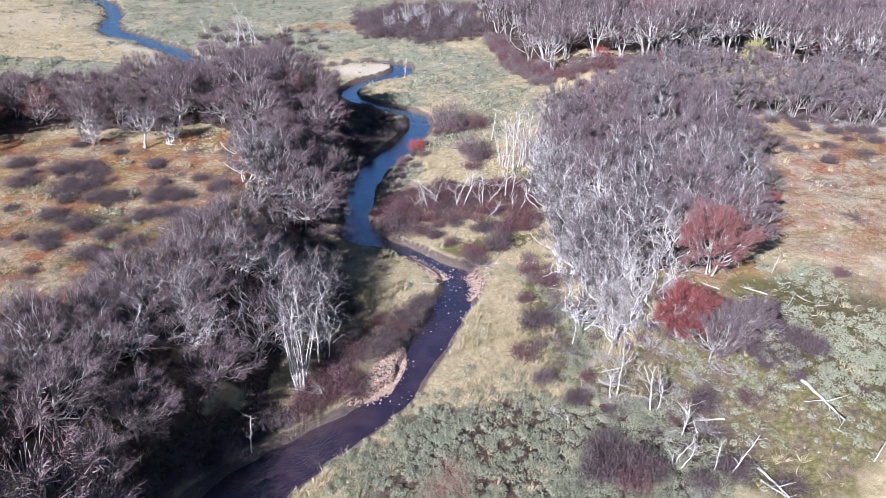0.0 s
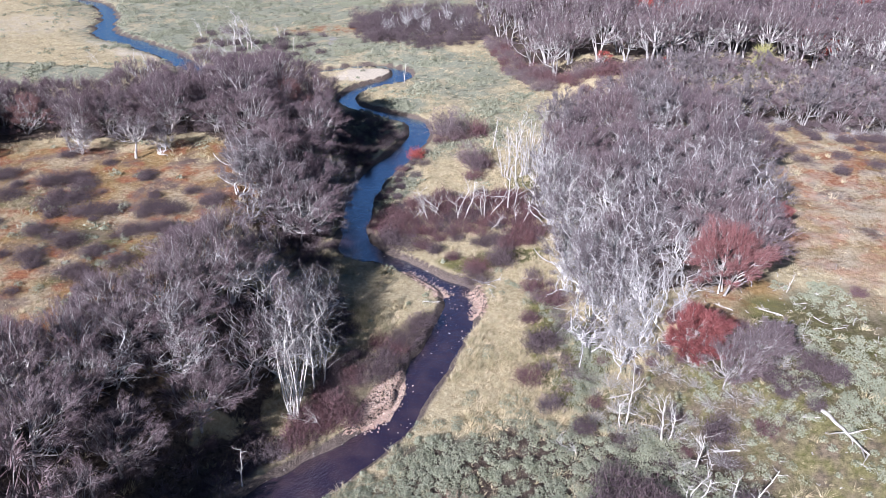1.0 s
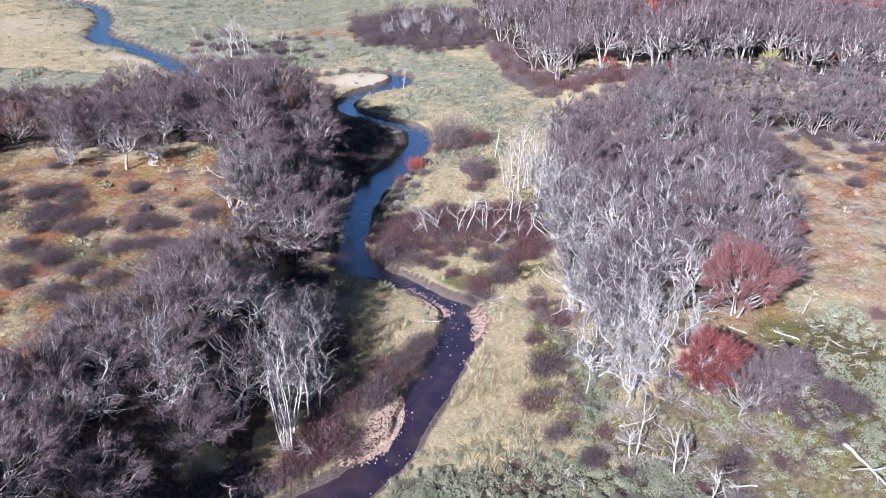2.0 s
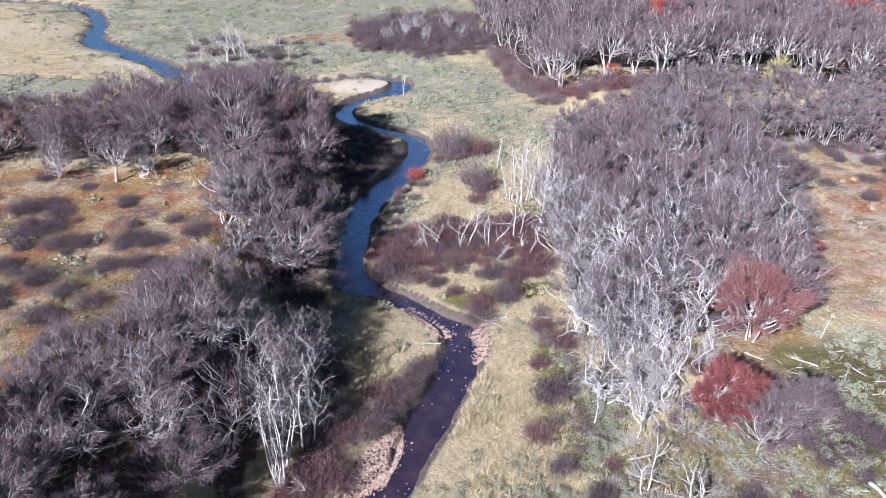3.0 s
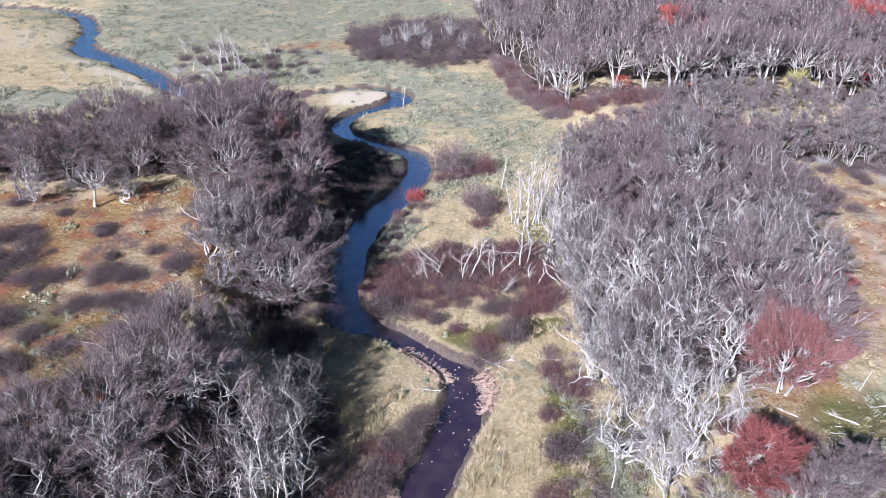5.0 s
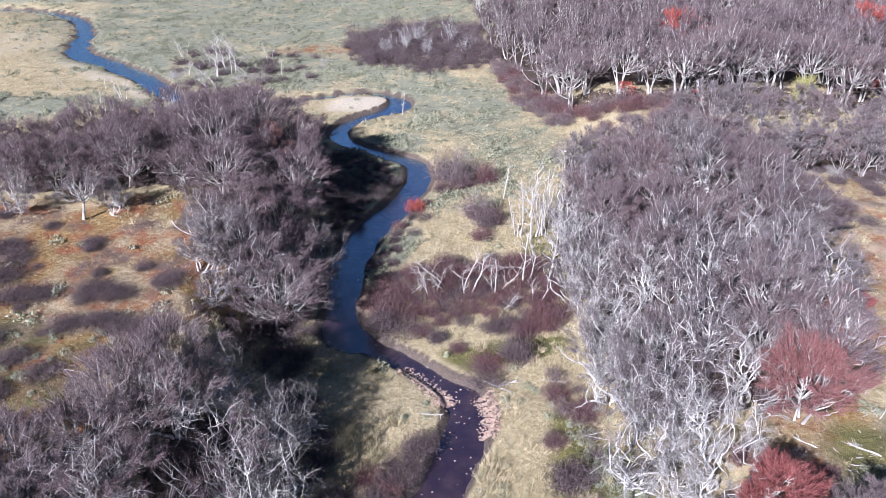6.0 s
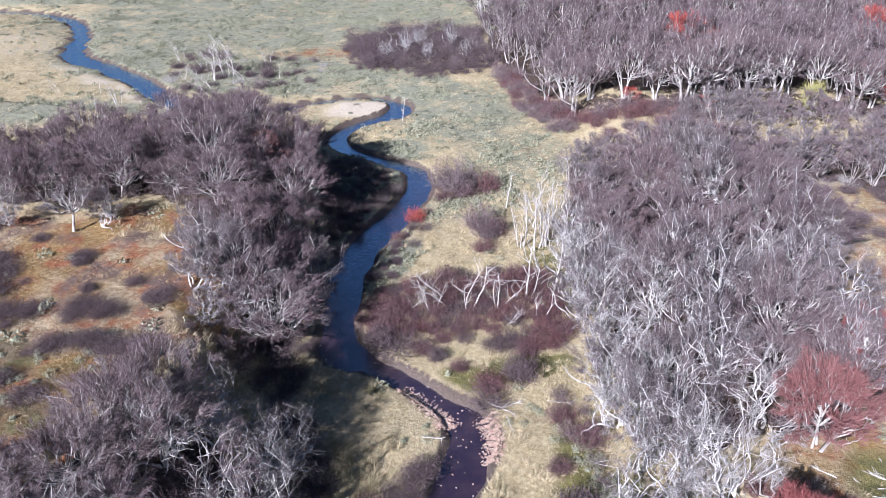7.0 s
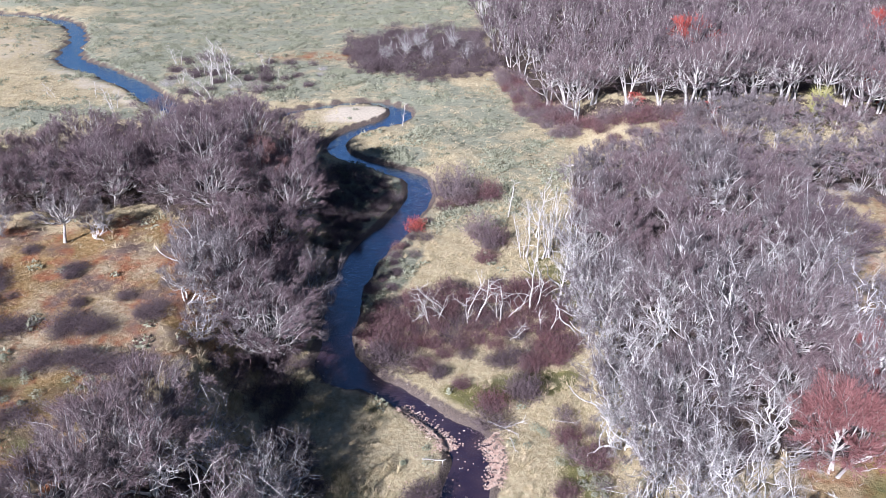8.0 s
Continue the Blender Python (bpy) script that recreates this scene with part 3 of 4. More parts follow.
def grow_log(seed, length, thick, arms):
    rng = np.random.default_rng(seed)
    wood = Shape()
    pieces = [("trunk", wood)]
    stem = bent(rng, (0, 0, thick * 0.7), (1, 0, 0.0), length, 7, 0.13)
    stem[:, 2] = np.maximum(stem[:, 2], thick * 0.5)
    wood.tube(stem, np.linspace(thick, thick * 0.3, 8), 7)
    for _ in range(arms):
        p, d = along(stem, rng.uniform(0.35, 1.0))
        arm = bent(rng, p, d + rng.normal(size=3) * np.array((0.4, 0.9, 0.5)) + np.array((0, 0, 0.2)), length * rng.uniform(0.15, 0.4), 4, 0.22)
        arm[:, 2] = np.maximum(arm[:, 2], 0.04)
        pieces.append(("limb", Shape()))
        pieces[-1][1].tube(arm, np.linspace(thick * 0.42, thick * 0.1, 5), 4)
    return pieces


class Kind:
    """One kind of plant: two meshes that all its things share, and their tags."""

    def __init__(self, name, shapes, materials, parts, label, category):
        self.swing = 35 if category == "tree" else 180  # living trees all lean with the wind
        if parts is None:
            parts, shapes = zip(*shapes)
            materials = materials * len(parts)
        self.materials = materials
        self.arrays = [s.arrays() for s in shapes]
        self.proto = new(name)
        for (v, f), material, piece in zip(self.arrays, materials, parts):
            ob = new(piece, mesh_of(piece, v, f, material, smooth=piece == "trunk"))
            ob.parent = self.proto
        tagged(self.proto, label, category)


def matrix_at(x, y, turn=0.0, size=1.0, tall=1.0, sink=0.05, tilt=(0.0, 0.0), lift=0.0):
    z = float(height(np.array([x]), np.array([y]))[0])
    return pose(x, y, z - sink + lift, tilt[0], tilt[1], turn) @ Matrix.Diagonal((size, size, size * tall, 1))


def set_down(kind, x, y, turn=0.0, size=1.0, tall=1.0, sink=0.05, tilt=(0.0, 0.0), group="", label=""):
    turn = (turn + kind.swing) % (2 * kind.swing) - kind.swing
    return tagged(copy_thing(kind.proto, matrix_at(x, y, turn, size, tall, sink, tilt)), label=label, group=group)


def scatter(ring, gap, seed, keep=lambda x, y: True):
    """Places in a ring, none nearer to another than the gap."""
    rng = np.random.default_rng(seed)
    xs, ys = [p[0] for p in ring], [p[1] for p in ring]
    tries = int((max(xs) - min(xs)) * (max(ys) - min(ys)) / gap ** 2 * 9)
    px, py = rng.uniform(min(xs), max(xs), tries), rng.uniform(min(ys), max(ys), tries)
    ok = inside(px, py, ring)
    cells, out = {}, []
    for x, y in zip(px[ok], py[ok]):
        i, j = int(x // gap), int(y // gap)
        if any((x - a) ** 2 + (y - b) ** 2 < gap * gap for u in (-1, 0, 1) for v in (-1, 0, 1) for a, b in cells.get((i + u, j + v), ())):
            continue
        if keep(x, y):
            cells.setdefault((i, j), []).append((x, y))
            out.append((x, y))
    return out, rng


TREE_PARTS, BUSH_PARTS = ("trunk", "crown"), ("woody_frame", "crown")
PURPLE_LABEL = "leafless beech tree with a purple-grey domed crown and pale stems"
beech = [Kind("beech_tree", grow_tree(10 + k, h, s, 38, 720, 21, wide=w, bare=b, width=0.028, pale=0.3, wander=0.2, ragged=0.2, pad=0.13), (BARK, TWIG_PURPLE), TREE_PARTS, PURPLE_LABEL, "tree")
         for k, (h, s, w, b) in enumerate(((7.0, 3, 0.56, 0.26), (7.5, 2, 0.52, 0.32), (6.4, 4, 0.64, 0.24), (6.8, 2, 0.58, 0.28), (5.8, 3, 0.62, 0.22)))]
midbeech = [Kind("beech_tree", grow_tree(20 + k, h, s, 34, 560, 19, wide=w, bare=b, width=0.032, pale=0.24, thick=0.8, wander=0.2, ragged=0.2, pad=0.13), (BARK, TWIG_DUSK), TREE_PARTS, PURPLE_LABEL, "tree")
            for k, (h, s, w, b) in enumerate(((7.0, 3, 0.56, 0.28), (7.6, 2, 0.52, 0.32), (6.4, 4, 0.62, 0.24), (6.8, 2, 0.58, 0.28)))]
silver = [Kind("beech_tree", grow_tree(30 + k, h, s, 30, 460, t + 3, wide=w, bare=b, thick=1.1, pale=0.13, wander=0.36, ragged=0.35, width=0.032, comb=0.85, twig_len=0.4), (BARK_WHITE, TWIG_MAUVE), TREE_PARTS, "gnarled silver-barked beech tree with bare mauve-grey twigs", "tree")
          for k, (h, s, w, b, t) in enumerate(((7.8, 4, 0.46, 0.28, 17), (7.0, 3, 0.52, 0.24, 16), (6.2, 5, 0.56, 0.22, 14), (7.4, 2, 0.48, 0.30, 19)))]
russet = [Kind("beech_tree", grow_tree(28 + k, h, s, 30, 520, 20, wide=w, bare=0.2, width=0.036, pale=0.25, wander=0.2), (BARK, TWIG_RUSSET), TREE_PARTS, "beech tree with a russet-brown crown among bare purple trees", "tree")
          for k, (h, s, w) in enumerate(((6.4, 3, 0.5), (5.8, 2, 0.5)))]
forked = Kind("beech_tree", grow_tree(47, 5.2, 1, 16, 220, 18, wide=0.5, bare=0.5, thick=1.35, pale=0.35, wander=0.1, wind=0.1, boughs=3), (BARK_PALE, TWIG_MAUVE), TREE_PARTS, "low white-stemmed tree forking flat above the clearing", "tree")
openwood = [Kind("beech_tree", grow_tree(40 + k, h, s, 26, 260, 11, wide=w, bare=b, thick=1.05, pale=0.36, wander=0.45, ragged=0.4, boughs=3, comb=0.8, twig_len=0.4), (BARK_WHITE, TWIG_MAUVE), TREE_PARTS, "open-crowned, contorted beech tree with white limbs and few twigs", "tree")
            for k, (h, s, w, b) in enumerate(((7.4, 5, 0.42, 0.22), (6.6, 4, 0.46, 0.2), (5.8, 6, 0.5, 0.16)))]
greywood = [Kind("beech_tree", grow_tree(48 + k, h, s, 26, 280, 13, wide=w, bare=b, thick=1.0, pale=0.3, wander=0.42, ragged=0.4, boughs=3, comb=0.8, twig_len=0.42), (BARK, TWIG_DUSK), TREE_PARTS, "open, grey-stemmed beech tree with contorted limbs", "tree")
            for k, (h, s, w, b) in enumerate(((7.4, 4, 0.46, 0.24), (6.6, 3, 0.5, 0.22), (6.0, 5, 0.52, 0.2)))]
lichen = [Kind("beech_tree", grow_tree(44 + k, h, s, 24, 300, 15, wide=w, bare=b, thick=1.1, pale=0.26, wander=0.45, ragged=0.4, boughs=3, comb=0.9, twig_len=0.36), (BARK_WHITE, TWIG_ASH), TREE_PARTS, "gnarled beech tree whose twigs are hung with ash-white lichen", "tree")
          for k, (h, s, w, b) in enumerate(((7.2, 4, 0.42, 0.18), (6.2, 3, 0.48, 0.14)))]
tallwood = [Kind("beech_tree", grow_tree(50 + k, h, s, 20, 160, 20, wide=w, bare=0.44, width=0.042, twig_len=0.85, pale=0.12, thick=1.2, splay=0.16, pad=0.14), (BARK_PALE, TWIG_PURPLE), TREE_PARTS, "tall leafless beech tree with bright stems under a purple-brown crown", "tree")
            for k, (h, s, w) in enumerate(((9.2, 3, 0.44), (9.8, 2, 0.40), (8.6, 4, 0.48)))]
distant = [Kind("beech_tree", grow_tree(60 + k, h, s, 11, 85, 12, wide=w, bare=0.4, width=0.095, twig_len=0.95, thick=0.75, pale=0.04, boughs=0, pad=0.14), (BARK_PALE, TWIG_PURPLE), TREE_PARTS, "far leafless beech tree", "tree")
           for k, (h, s, w) in enumerate(((9.2, 3, 0.48), (9.8, 2, 0.44), (8.6, 3, 0.5)))]
lowwood = [Kind("beech_tree", grow_tree(80 + k, h, s, 12, 110, 13, wide=w, bare=0.3, width=0.075, twig_len=0.7, thick=0.55, pale=0.1, boughs=1, pad=0.13, splay=0.2), (BARK, TWIG_MAUVE if k else TWIG_PURPLE), TREE_PARTS, "low leafless beech tree", "tree")
           for k, (h, s, w) in enumerate(((7.0, 5, 0.4), (6.4, 6, 0.44), (7.4, 4, 0.4)))]
redtree = [Kind("beech_tree", grow_tree(70 + k, h, s, 36, 760, 24, wide=w, bare=0.3, width=0.032, pale=0.05, thick=1.1, ragged=0.15, pad=0.15), (BARK_PALE, (TWIG_ROSE, TWIG_RED)[k]), TREE_PARTS, "beech tree in rust-red autumn leaf on the mossy terrace", "tree")
           for k, (h, s, w) in enumerate(((5.8, 3, 0.66), (4.6, 2, 0.54)))]
heath = [Kind("bush", grow_bush(90 + k, h, w, c, 0.032), (BARK_DARK, TWIG_DARK), BUSH_PARTS, "rounded dark purple-grey bush of bare twigs", "bush") for k, (h, w, c) in enumerate(((1.2, 1.2, 1920), (1.5, 1.0, 1920), (0.95, 1.5, 1920)))]
wine = [Kind("bush", grow_bush(100 + k, h, w, c), (BARK_DARK, TWIG_WINE), BUSH_PARTS, "wine-red bush keeping its last autumn leaves", "bush") for k, (h, w, c) in enumerate(((1.5, 1.1, 1600), (1.9, 1.2, 1680)))]
scrub = [Kind("bush", grow_bush(115 + k, h, w, 720, 0.048), (BARK_DARK, TWIG_PURPLE), BUSH_PARTS, "bare purple-brown bush", "bush") for k, (h, w) in enumerate(((2.2, 1.35), (1.7, 1.5)))]
thicket = [Kind("bush", grow_bush(117 + k, h, w, 760, 0.055), (BARK_DARK, TWIG_DARK), BUSH_PARTS, "dense dark purple thicket bush", "bush") for k, (h, w) in enumerate(((3.2, 1.9), (2.6, 2.0)))]
fringe = [Kind("bush", grow_bush(110 + k, h, w, 1100, 0.045), (BARK_DARK, TWIG_WINE if k == 1 else TWIG_PURPLE), BUSH_PARTS, "tall purple-brown thicket bush at the foot of the wood", "bush") for k, (h, w) in enumerate(((2.9, 1.7), (2.5, 1.7)))]
brush = [Kind("bush", grow_bush(125 + k, h, w, 800, 0.03), (BARK_WHITE, TWIG_ASH), BUSH_PARTS, "tangled ash-grey bush of dead twigs under the wood", "bush") for k, (h, w) in enumerate(((1.3, 1.3), (1.0, 1.5)))]
scarlet = Kind("bush", grow_bush(120, 1.5, 1.1, 1400, 0.045), (BARK_DARK, TWIG_SCARLET), BUSH_PARTS, "small scarlet bush beside the stream", "bush")
mound = Kind("bush", grow_bush(95, 1.7, 2.6, 5600, 0.034), (BARK_DARK, TWIG_DARK), BUSH_PARTS, "low dark purple bush spreading over orange moss", "bush")
fern = Kind("bush", grow_bush(122, 0.8, 1.3, 2000, 0.03), (BARK_DARK, TWIG_FERN), BUSH_PARTS, "low patch of dry pink-brown fern among sage shrubs", "fern")
farred = Kind("beech_tree", grow_tree(75, 5.8, 3, 20, 260, 14, wide=0.6, bare=0.25, width=0.06, pale=0.04, pad=0.15), (BARK_PALE, TWIG_SCARLET), TREE_PARTS, "rust-red beech tree among the far bare wood", "tree")
yellow = Kind("bush", grow_bush(121, 4.4, 0.95, 1600, 0.06), (BARK, TWIG_YELLOW), BUSH_PARTS, "upright yellow-green leafy bush at the foot of the wood", "bush")
DEAD_LABEL = "bleached standing dead tree with bare broken limbs"
snags = [Kind("dead_tree", grow_snag(130 + k, h, s, le, st, th, lo), (DEADWOOD,), None, DEAD_LABEL, "dead tree")
         for k, (h, s, le, st, th, lo) in enumerate(((8.4, 8, 0.08, 4, 0.075, 0.10), (5.2, 3, 0.42, 7, 0.085, 0.32), (4.4, 2, 0.60, 7, 0.07, 0.34), (4.0, 1, 0.10, 9, 0.09, 0.14), (8.0, 5, 0.12, 6, 0.085, 0.18), (6.2, 2, 0.28, 9, 0.105, 0.36)))]
logs = [Kind("fallen_log", grow_log(150 + k, l, th, a), (DEADWOOD,), None, "bleached fallen log with broken limbs lying on the ground", "log")
        for k, (l, th, a) in enumerate(((5.5, 0.17, 5), (3.0, 0.11, 3), (1.9, 0.08, 2), (4.2, 0.14, 9)))]
KINDS = beech + midbeech + russet + [forked] + silver + openwood + greywood + lichen + tallwood + distant + lowwood + redtree + heath + wine + scrub + thicket + fringe + brush + [scarlet, yellow, fern, farred, mound] + snags + logs


def belt(ring, gap, seed, kinds, group, low=0.75, high=1.15, water=1.0, tilt=4, label=""):
    """Plants of some kinds, scattered over a ring."""
    places, rng = scatter(ring, gap, seed)
    away = river_distance(np.array([p[0] for p in places]), np.array([p[1] for p in places]))
    for (x, y), d in zip(places, away):
        if d > water:
            set_down(kinds[rng.integers(len(kinds))], x, y, rng.uniform(0, 360), rng.uniform(low, high), rng.uniform(0.9, 1.1), 0.05, (rng.uniform(-tilt, tilt), rng.uniform(-tilt, tilt)), group, label)


belt(NEAR_LEFT, 3.3, 1, beech, "trees of the near terrace wood", 0.7, 1.0)
belt(NEAR_OPEN, 3.6, 37, greywood + greywood + openwood[:1], "open trees of the near terrace wood", 0.8, 1.05)
belt(NEAR_RIM, 3.3, 36, beech + russet[:1], "trees of the near terrace wood", 0.45, 0.7, label="small rounded purple-grey beech tree at the moss's edge")
belt(LOW_LEFT, 4.0, 9, beech + beech + russet[:1], "trees of the near terrace wood", 0.68, 0.95, label="rounded leafless purple-grey beech tree standing in shade")
belt(RIVER_LEFT, 3.4, 2, midbeech + midbeech + midbeech + russet[:1], "trees of the wood beside the stream", 0.75, 1.08)
belt([(16.5, 84), (16.3, 73), (16.5, 63), (20, 59), (23, 60), (27, 59.5), (31, 64), (35.5, 75), (37, 84)], 3.4, 3, silver + beech[:3] + silver[:2] + lichen[:1], "trees of the silver wood", 0.7, 1.08)
belt([(16.5, 95), (16.5, 83), (36.8, 83), (38, 88), (37, 97), (30, 104), (18, 105)], 3.4, 38, midbeech + midbeech + silver[:1], "trees of the silver wood", 0.7, 1.05)
belt([(13.6, 95), (13.6, 73), (13.2, 62), (13.4, 55), (15.5, 51), (18.2, 52.5), (19.5, 57.5), (17, 62), (16.6, 74), (17, 95)], 2.4, 8, openwood[:2] + lichen + silver[1:3], "trees along the silver wood's edge", 0.7, 1.0, tilt=7)
belt(FAR_EDGE, 3.4, 5, tallwood, "trees along the far wood's edge", 0.85, 1.12, label="tall leafless beech tree with bright stems at the far wood's edge")


def joined(name, rings, gap, seed, kinds, low, high, label, category):
    """Far plants that nobody could count, as one mesh."""
    vs, fs, ms, start = [], [], [], 0
    for ring in rings:
        places, rng = scatter(ring, gap, seed)
        away = river_distance(np.array([q[0] for q in places]), np.array([q[1] for q in places]))
        for x, y in [q for q, d in zip(places, away) if d > 0.7]:
            pick = rng.integers(len(kinds))
            m = np.array(matrix_at(x, y, rng.uniform(-1, 1) * kinds[pick].swing, rng.uniform(low, high)))
            for slot, (v, f) in enumerate(kinds[pick].arrays):
                vs.append(v @ m[:3, :3].T + m[:3, 3])
                fs.append(f + start)
                ms.append(np.full(len(f), 2 * pick + slot))
                start += len(v)
    materials = [m for kind in kinds for m in kind.materials]
    ob = new(name, mesh_of(name, np.concatenate(vs), np.concatenate(fs), *materials, slots=np.concatenate(ms)))
    return tagged(ob, label, category, kind="stuff")


# added out of view; its density sets the shade on the near bank
joined("downstream_wood", [DOWNSTREAM], 2.6, 10, distant, 0.68, 0.86, "dense leafless beech wood downstream, out of view, added to shade the bank", "trees")
# added past the left edge of view to throw shadow behind the clearing
joined("side_wood", [[(-76, 72), (-58, 72), (-55, 88), (-60, 92), (-76, 92)]], 3.0, 23, distant, 0.75, 0.95, "leafless beech wood beyond the clearing, added out of view for its shadow", "trees")
joined("middle_wood", [MIDDLE], 2.3, 4, lowwood, 0.65, 0.95, "low grey-purple beech wood across the terrace", "trees")
joined("middle_scrub", [[(38, 95), (45, 98), (53, 94), (62, 93), (82, 95), (82, 99), (60, 99.5), (45, 103), (38, 100)], [(36, 121), (56, 124), (80, 112), (80, 116), (56, 128), (36, 125)]], 1.5, 27, brush + heath[:1] + scrub[:1], 0.6, 1.1, "ash-grey and purple scrub at the foot of the middle wood", "bushes")
joined("undergrowth", [RIVER_LEFT, NEAR_LEFT, RIGHT_NEAR], 3.0, 26, scrub, 0.7, 1.3, "bare purple-brown undergrowth beneath the trees", "bushes")
joined("far_wood", [FAR_RIGHT], 4.6, 6, distant, 0.85, 1.12, "far leafless beech wood with purple-brown crowns", "trees")
joined("far_spur_wood", [FAR_LOBE], 2.6, 7, thicket + fringe[:1], 0.8, 1.35, "low purple-brown spur of the far wood", "trees")

# bush belts
THICKET = [(-5.5, 85), (-5.5, 78), (0, 77.5), (9, 74.8), (12.5, 76), (12.5, 88), (7, 89)]
belt(THICKET, 1.2, 11, wine + wine + heath[:1], "bushes of the wine-red thicket", 0.8, 1.15)
joined("far_thicket", [[(13, 161), (15, 139), (20, 129), (36, 122), (40, 127), (26, 129), (19, 142), (16, 161)]], 1.9, 12, fringe, 0.8, 1.2, "purple-red thicket of bushes before the far wood", "bushes")
joined("edge_thicket", [[(36, 119), (44, 116), (60, 117), (82, 110), (82, 121), (60, 124), (44, 126), (36, 125)]], 2.3, 39, fringe[:1] + lowwood, 0.5, 0.8, "grey-purple thicket filling the far wood's foot", "bushes")
joined("spur_thicket", [[(-17, 178), (-12, 161), (1, 155), (13, 160), (13, 163), (1, 159), (-10, 165), (-15, 180)]], 2.0, 13, thicket, 0.5, 0.8, "purple thicket round the far wood spur", "bushes")
belt([(-11, 43), (-8, 44.5), (-5.5, 47.5), (-8.5, 52)], 0.95, 14, wine, "red bushes on the stream bank", 0.8, 1.2)
joined("bank_scrub", [[(1.3, 63), (1.0, 59.5), (-0.8, 56.2), (-2.9, 54.4), (-4.8, 52.7), (-6.3, 51.6), (-7.8, 50.6), (-8.8, 54), (-7.2, 56.4), (-3.6, 58.6), (-1.2, 60.3), (0.2, 63)]], 0.95, 15, heath + heath + wine[:1], 0.75, 1.15, "purple-brown scrub covering the stream bank", "bushes")
for x, y, size in ((-33.9, 72.9, 1.9), (-31.6, 73.4, 1.5), (-27.6, 73.8, 2.0), (-25.4, 73.2, 1.5), (-40.4, 80.5, 1.9), (-38.2, 81.6, 1.6), (-36.4, 79.4, 1.7), (-21.8, 75.2, 1.5), (-30.7, 82.1, 1.3), (-41.5, 88.0, 1.2), (-36.0, 85.8, 1.0), (-27.8, 68.7, 1.6),
                   (-25.6, 69.2, 1.4), (-24.0, 68.6, 1.5), (-29.9, 64.3, 1.3), (-30.4, 60.8, 1.5), (-22.2, 68.2, 1.6), (-27.0, 62.6, 1.5), (-37.9, 74.6, 1.8), (-36.0, 76.2, 1.6), (-43.5, 77.0, 1.8), (-46.0, 82.0, 1.7), (-33.0, 66.5, 1.6), (-35.4, 64.0, 1.6), (-36.8, 68.6, 1.4), (-24.6, 77.6, 1.0)):
    set_down(mound, x, y, 47 * x, size * 0.43, 1.0, group="bushes on the mossy terrace")
belt([(-44, 84), (-42, 62), (-31, 46), (-26, 50), (-21, 64), (-18, 72), (-26, 80)], 4.0, 17, heath, "bushes on the mossy terrace", 0.45, 1.0)
belt([(13, 56), (12.5, 48), (18, 42), (27, 44), (30, 52), (22, 56)], 1.4, 18, heath + brush + brush + wine[:1], "bushes under the silver wood", 0.5, 1.0)
belt([(14, 46), (9, 40), (12, 35), (26, 35), (24, 42)], 2.9, 19, heath + brush + heath + wine[:1], "bushes under the silver wood", 0.5, 1.0)
joined("middle_thicket", [[(17, 97), (20, 116), (24, 124), (36, 121), (44, 113), (30, 108)]], 2.1, 20, fringe + heath[:1], 0.7, 1.0, "purple undergrowth of the middle wood", "bushes")
joined("meadow_thicket", [[(40, 96), (62, 94), (75, 90), (60, 82), (46, 84), (38, 92)]], 3.2, 21, heath, 0.6, 1.2, "dark low bushes dotted over the tan meadow", "bushes")
joined("streamside_scrub", [[(-10, 77), (-9.8, 95), (-8, 104), (-11.5, 112), (-13, 100), (-12, 80)]], 1.7, 22, heath, 0.7, 1.1, "dark bare scrub under the wood beside the stream", "bushes")

belt([(-5.8, 86), (-4.6, 93), (-2.4, 98), (-0.4, 103.5), (0.8, 102), (-0.8, 96), (-3.3, 88)], 1.5, 24, heath, "bushes on the stream bank", 0.5, 0.9)
belt([(9, 49), (11.5, 49), (13, 60), (12.5, 70), (10.5, 70), (10.5, 60)], 1.9, 25, scrub, "bushes in the bank grass", 0.5, 0.85, label="purple-brown twiggy bush standing in straw grass")

# on SHADE_BANK the scrub is added to deepen the shade; upstream it grows
joined("dark_bank_scrub", [SHADE_BANK, [(-12, 100), (-8.6, 97.5), (-5.6, 103), (-3.6, 108), (-5, 115), (-10, 119), (-14, 118)]], 1.25, 34, heath + scrub[:1], 0.6, 1.0, "dark scrub on the stream banks, partly added to deepen the shade", "bushes")
joined("meadow_brush", [[(-46, 156), (-40, 150), (-30, 150), (-14, 160), (-20, 170), (-34, 172), (-48, 176)]], 3.2, 35, heath + brush[:1] + scrub[:1], 0.7, 1.5, "dark and ash-grey scrub round the dead trees of the meadow", "bushes")
joined("shaded_scrub", [[(-12, 58), (-8.6, 56.5), (-6.6, 60), (-8.4, 66), (-12, 67)], [(-17, 72), (-11.5, 66), (-10.2, 72), (-10.2, 77), (-15, 77)]], 1.5, 29, heath, 0.7, 1.2, "dark bare scrub in the shade above the stream", "bushes")

# single trees and bushes
for k, x, y, turn, size, tall in ((1, 20.4, 50.4, 20, 1.05, 1.0), (0, 25.3, 58.4, 20, 0.98, 1.15), (1, 34.0, 70.0, 80, 0.75, 1.0), (1, 30.5, 66.0, 10, 0.6, 1.0)):
    set_down(redtree[k], x, y, turn, size, tall, group="red trees")
for x, y, turn, size in ((66, 131, 0, 1.0), (78, 152, 60, 1.6), (44, 150, 10, 1.5), (30, 130, 0, 0.4), (40, 127, 0, 0.35)):
    set_down(farred, x, y, turn, size, 1.0, group="far red trees")
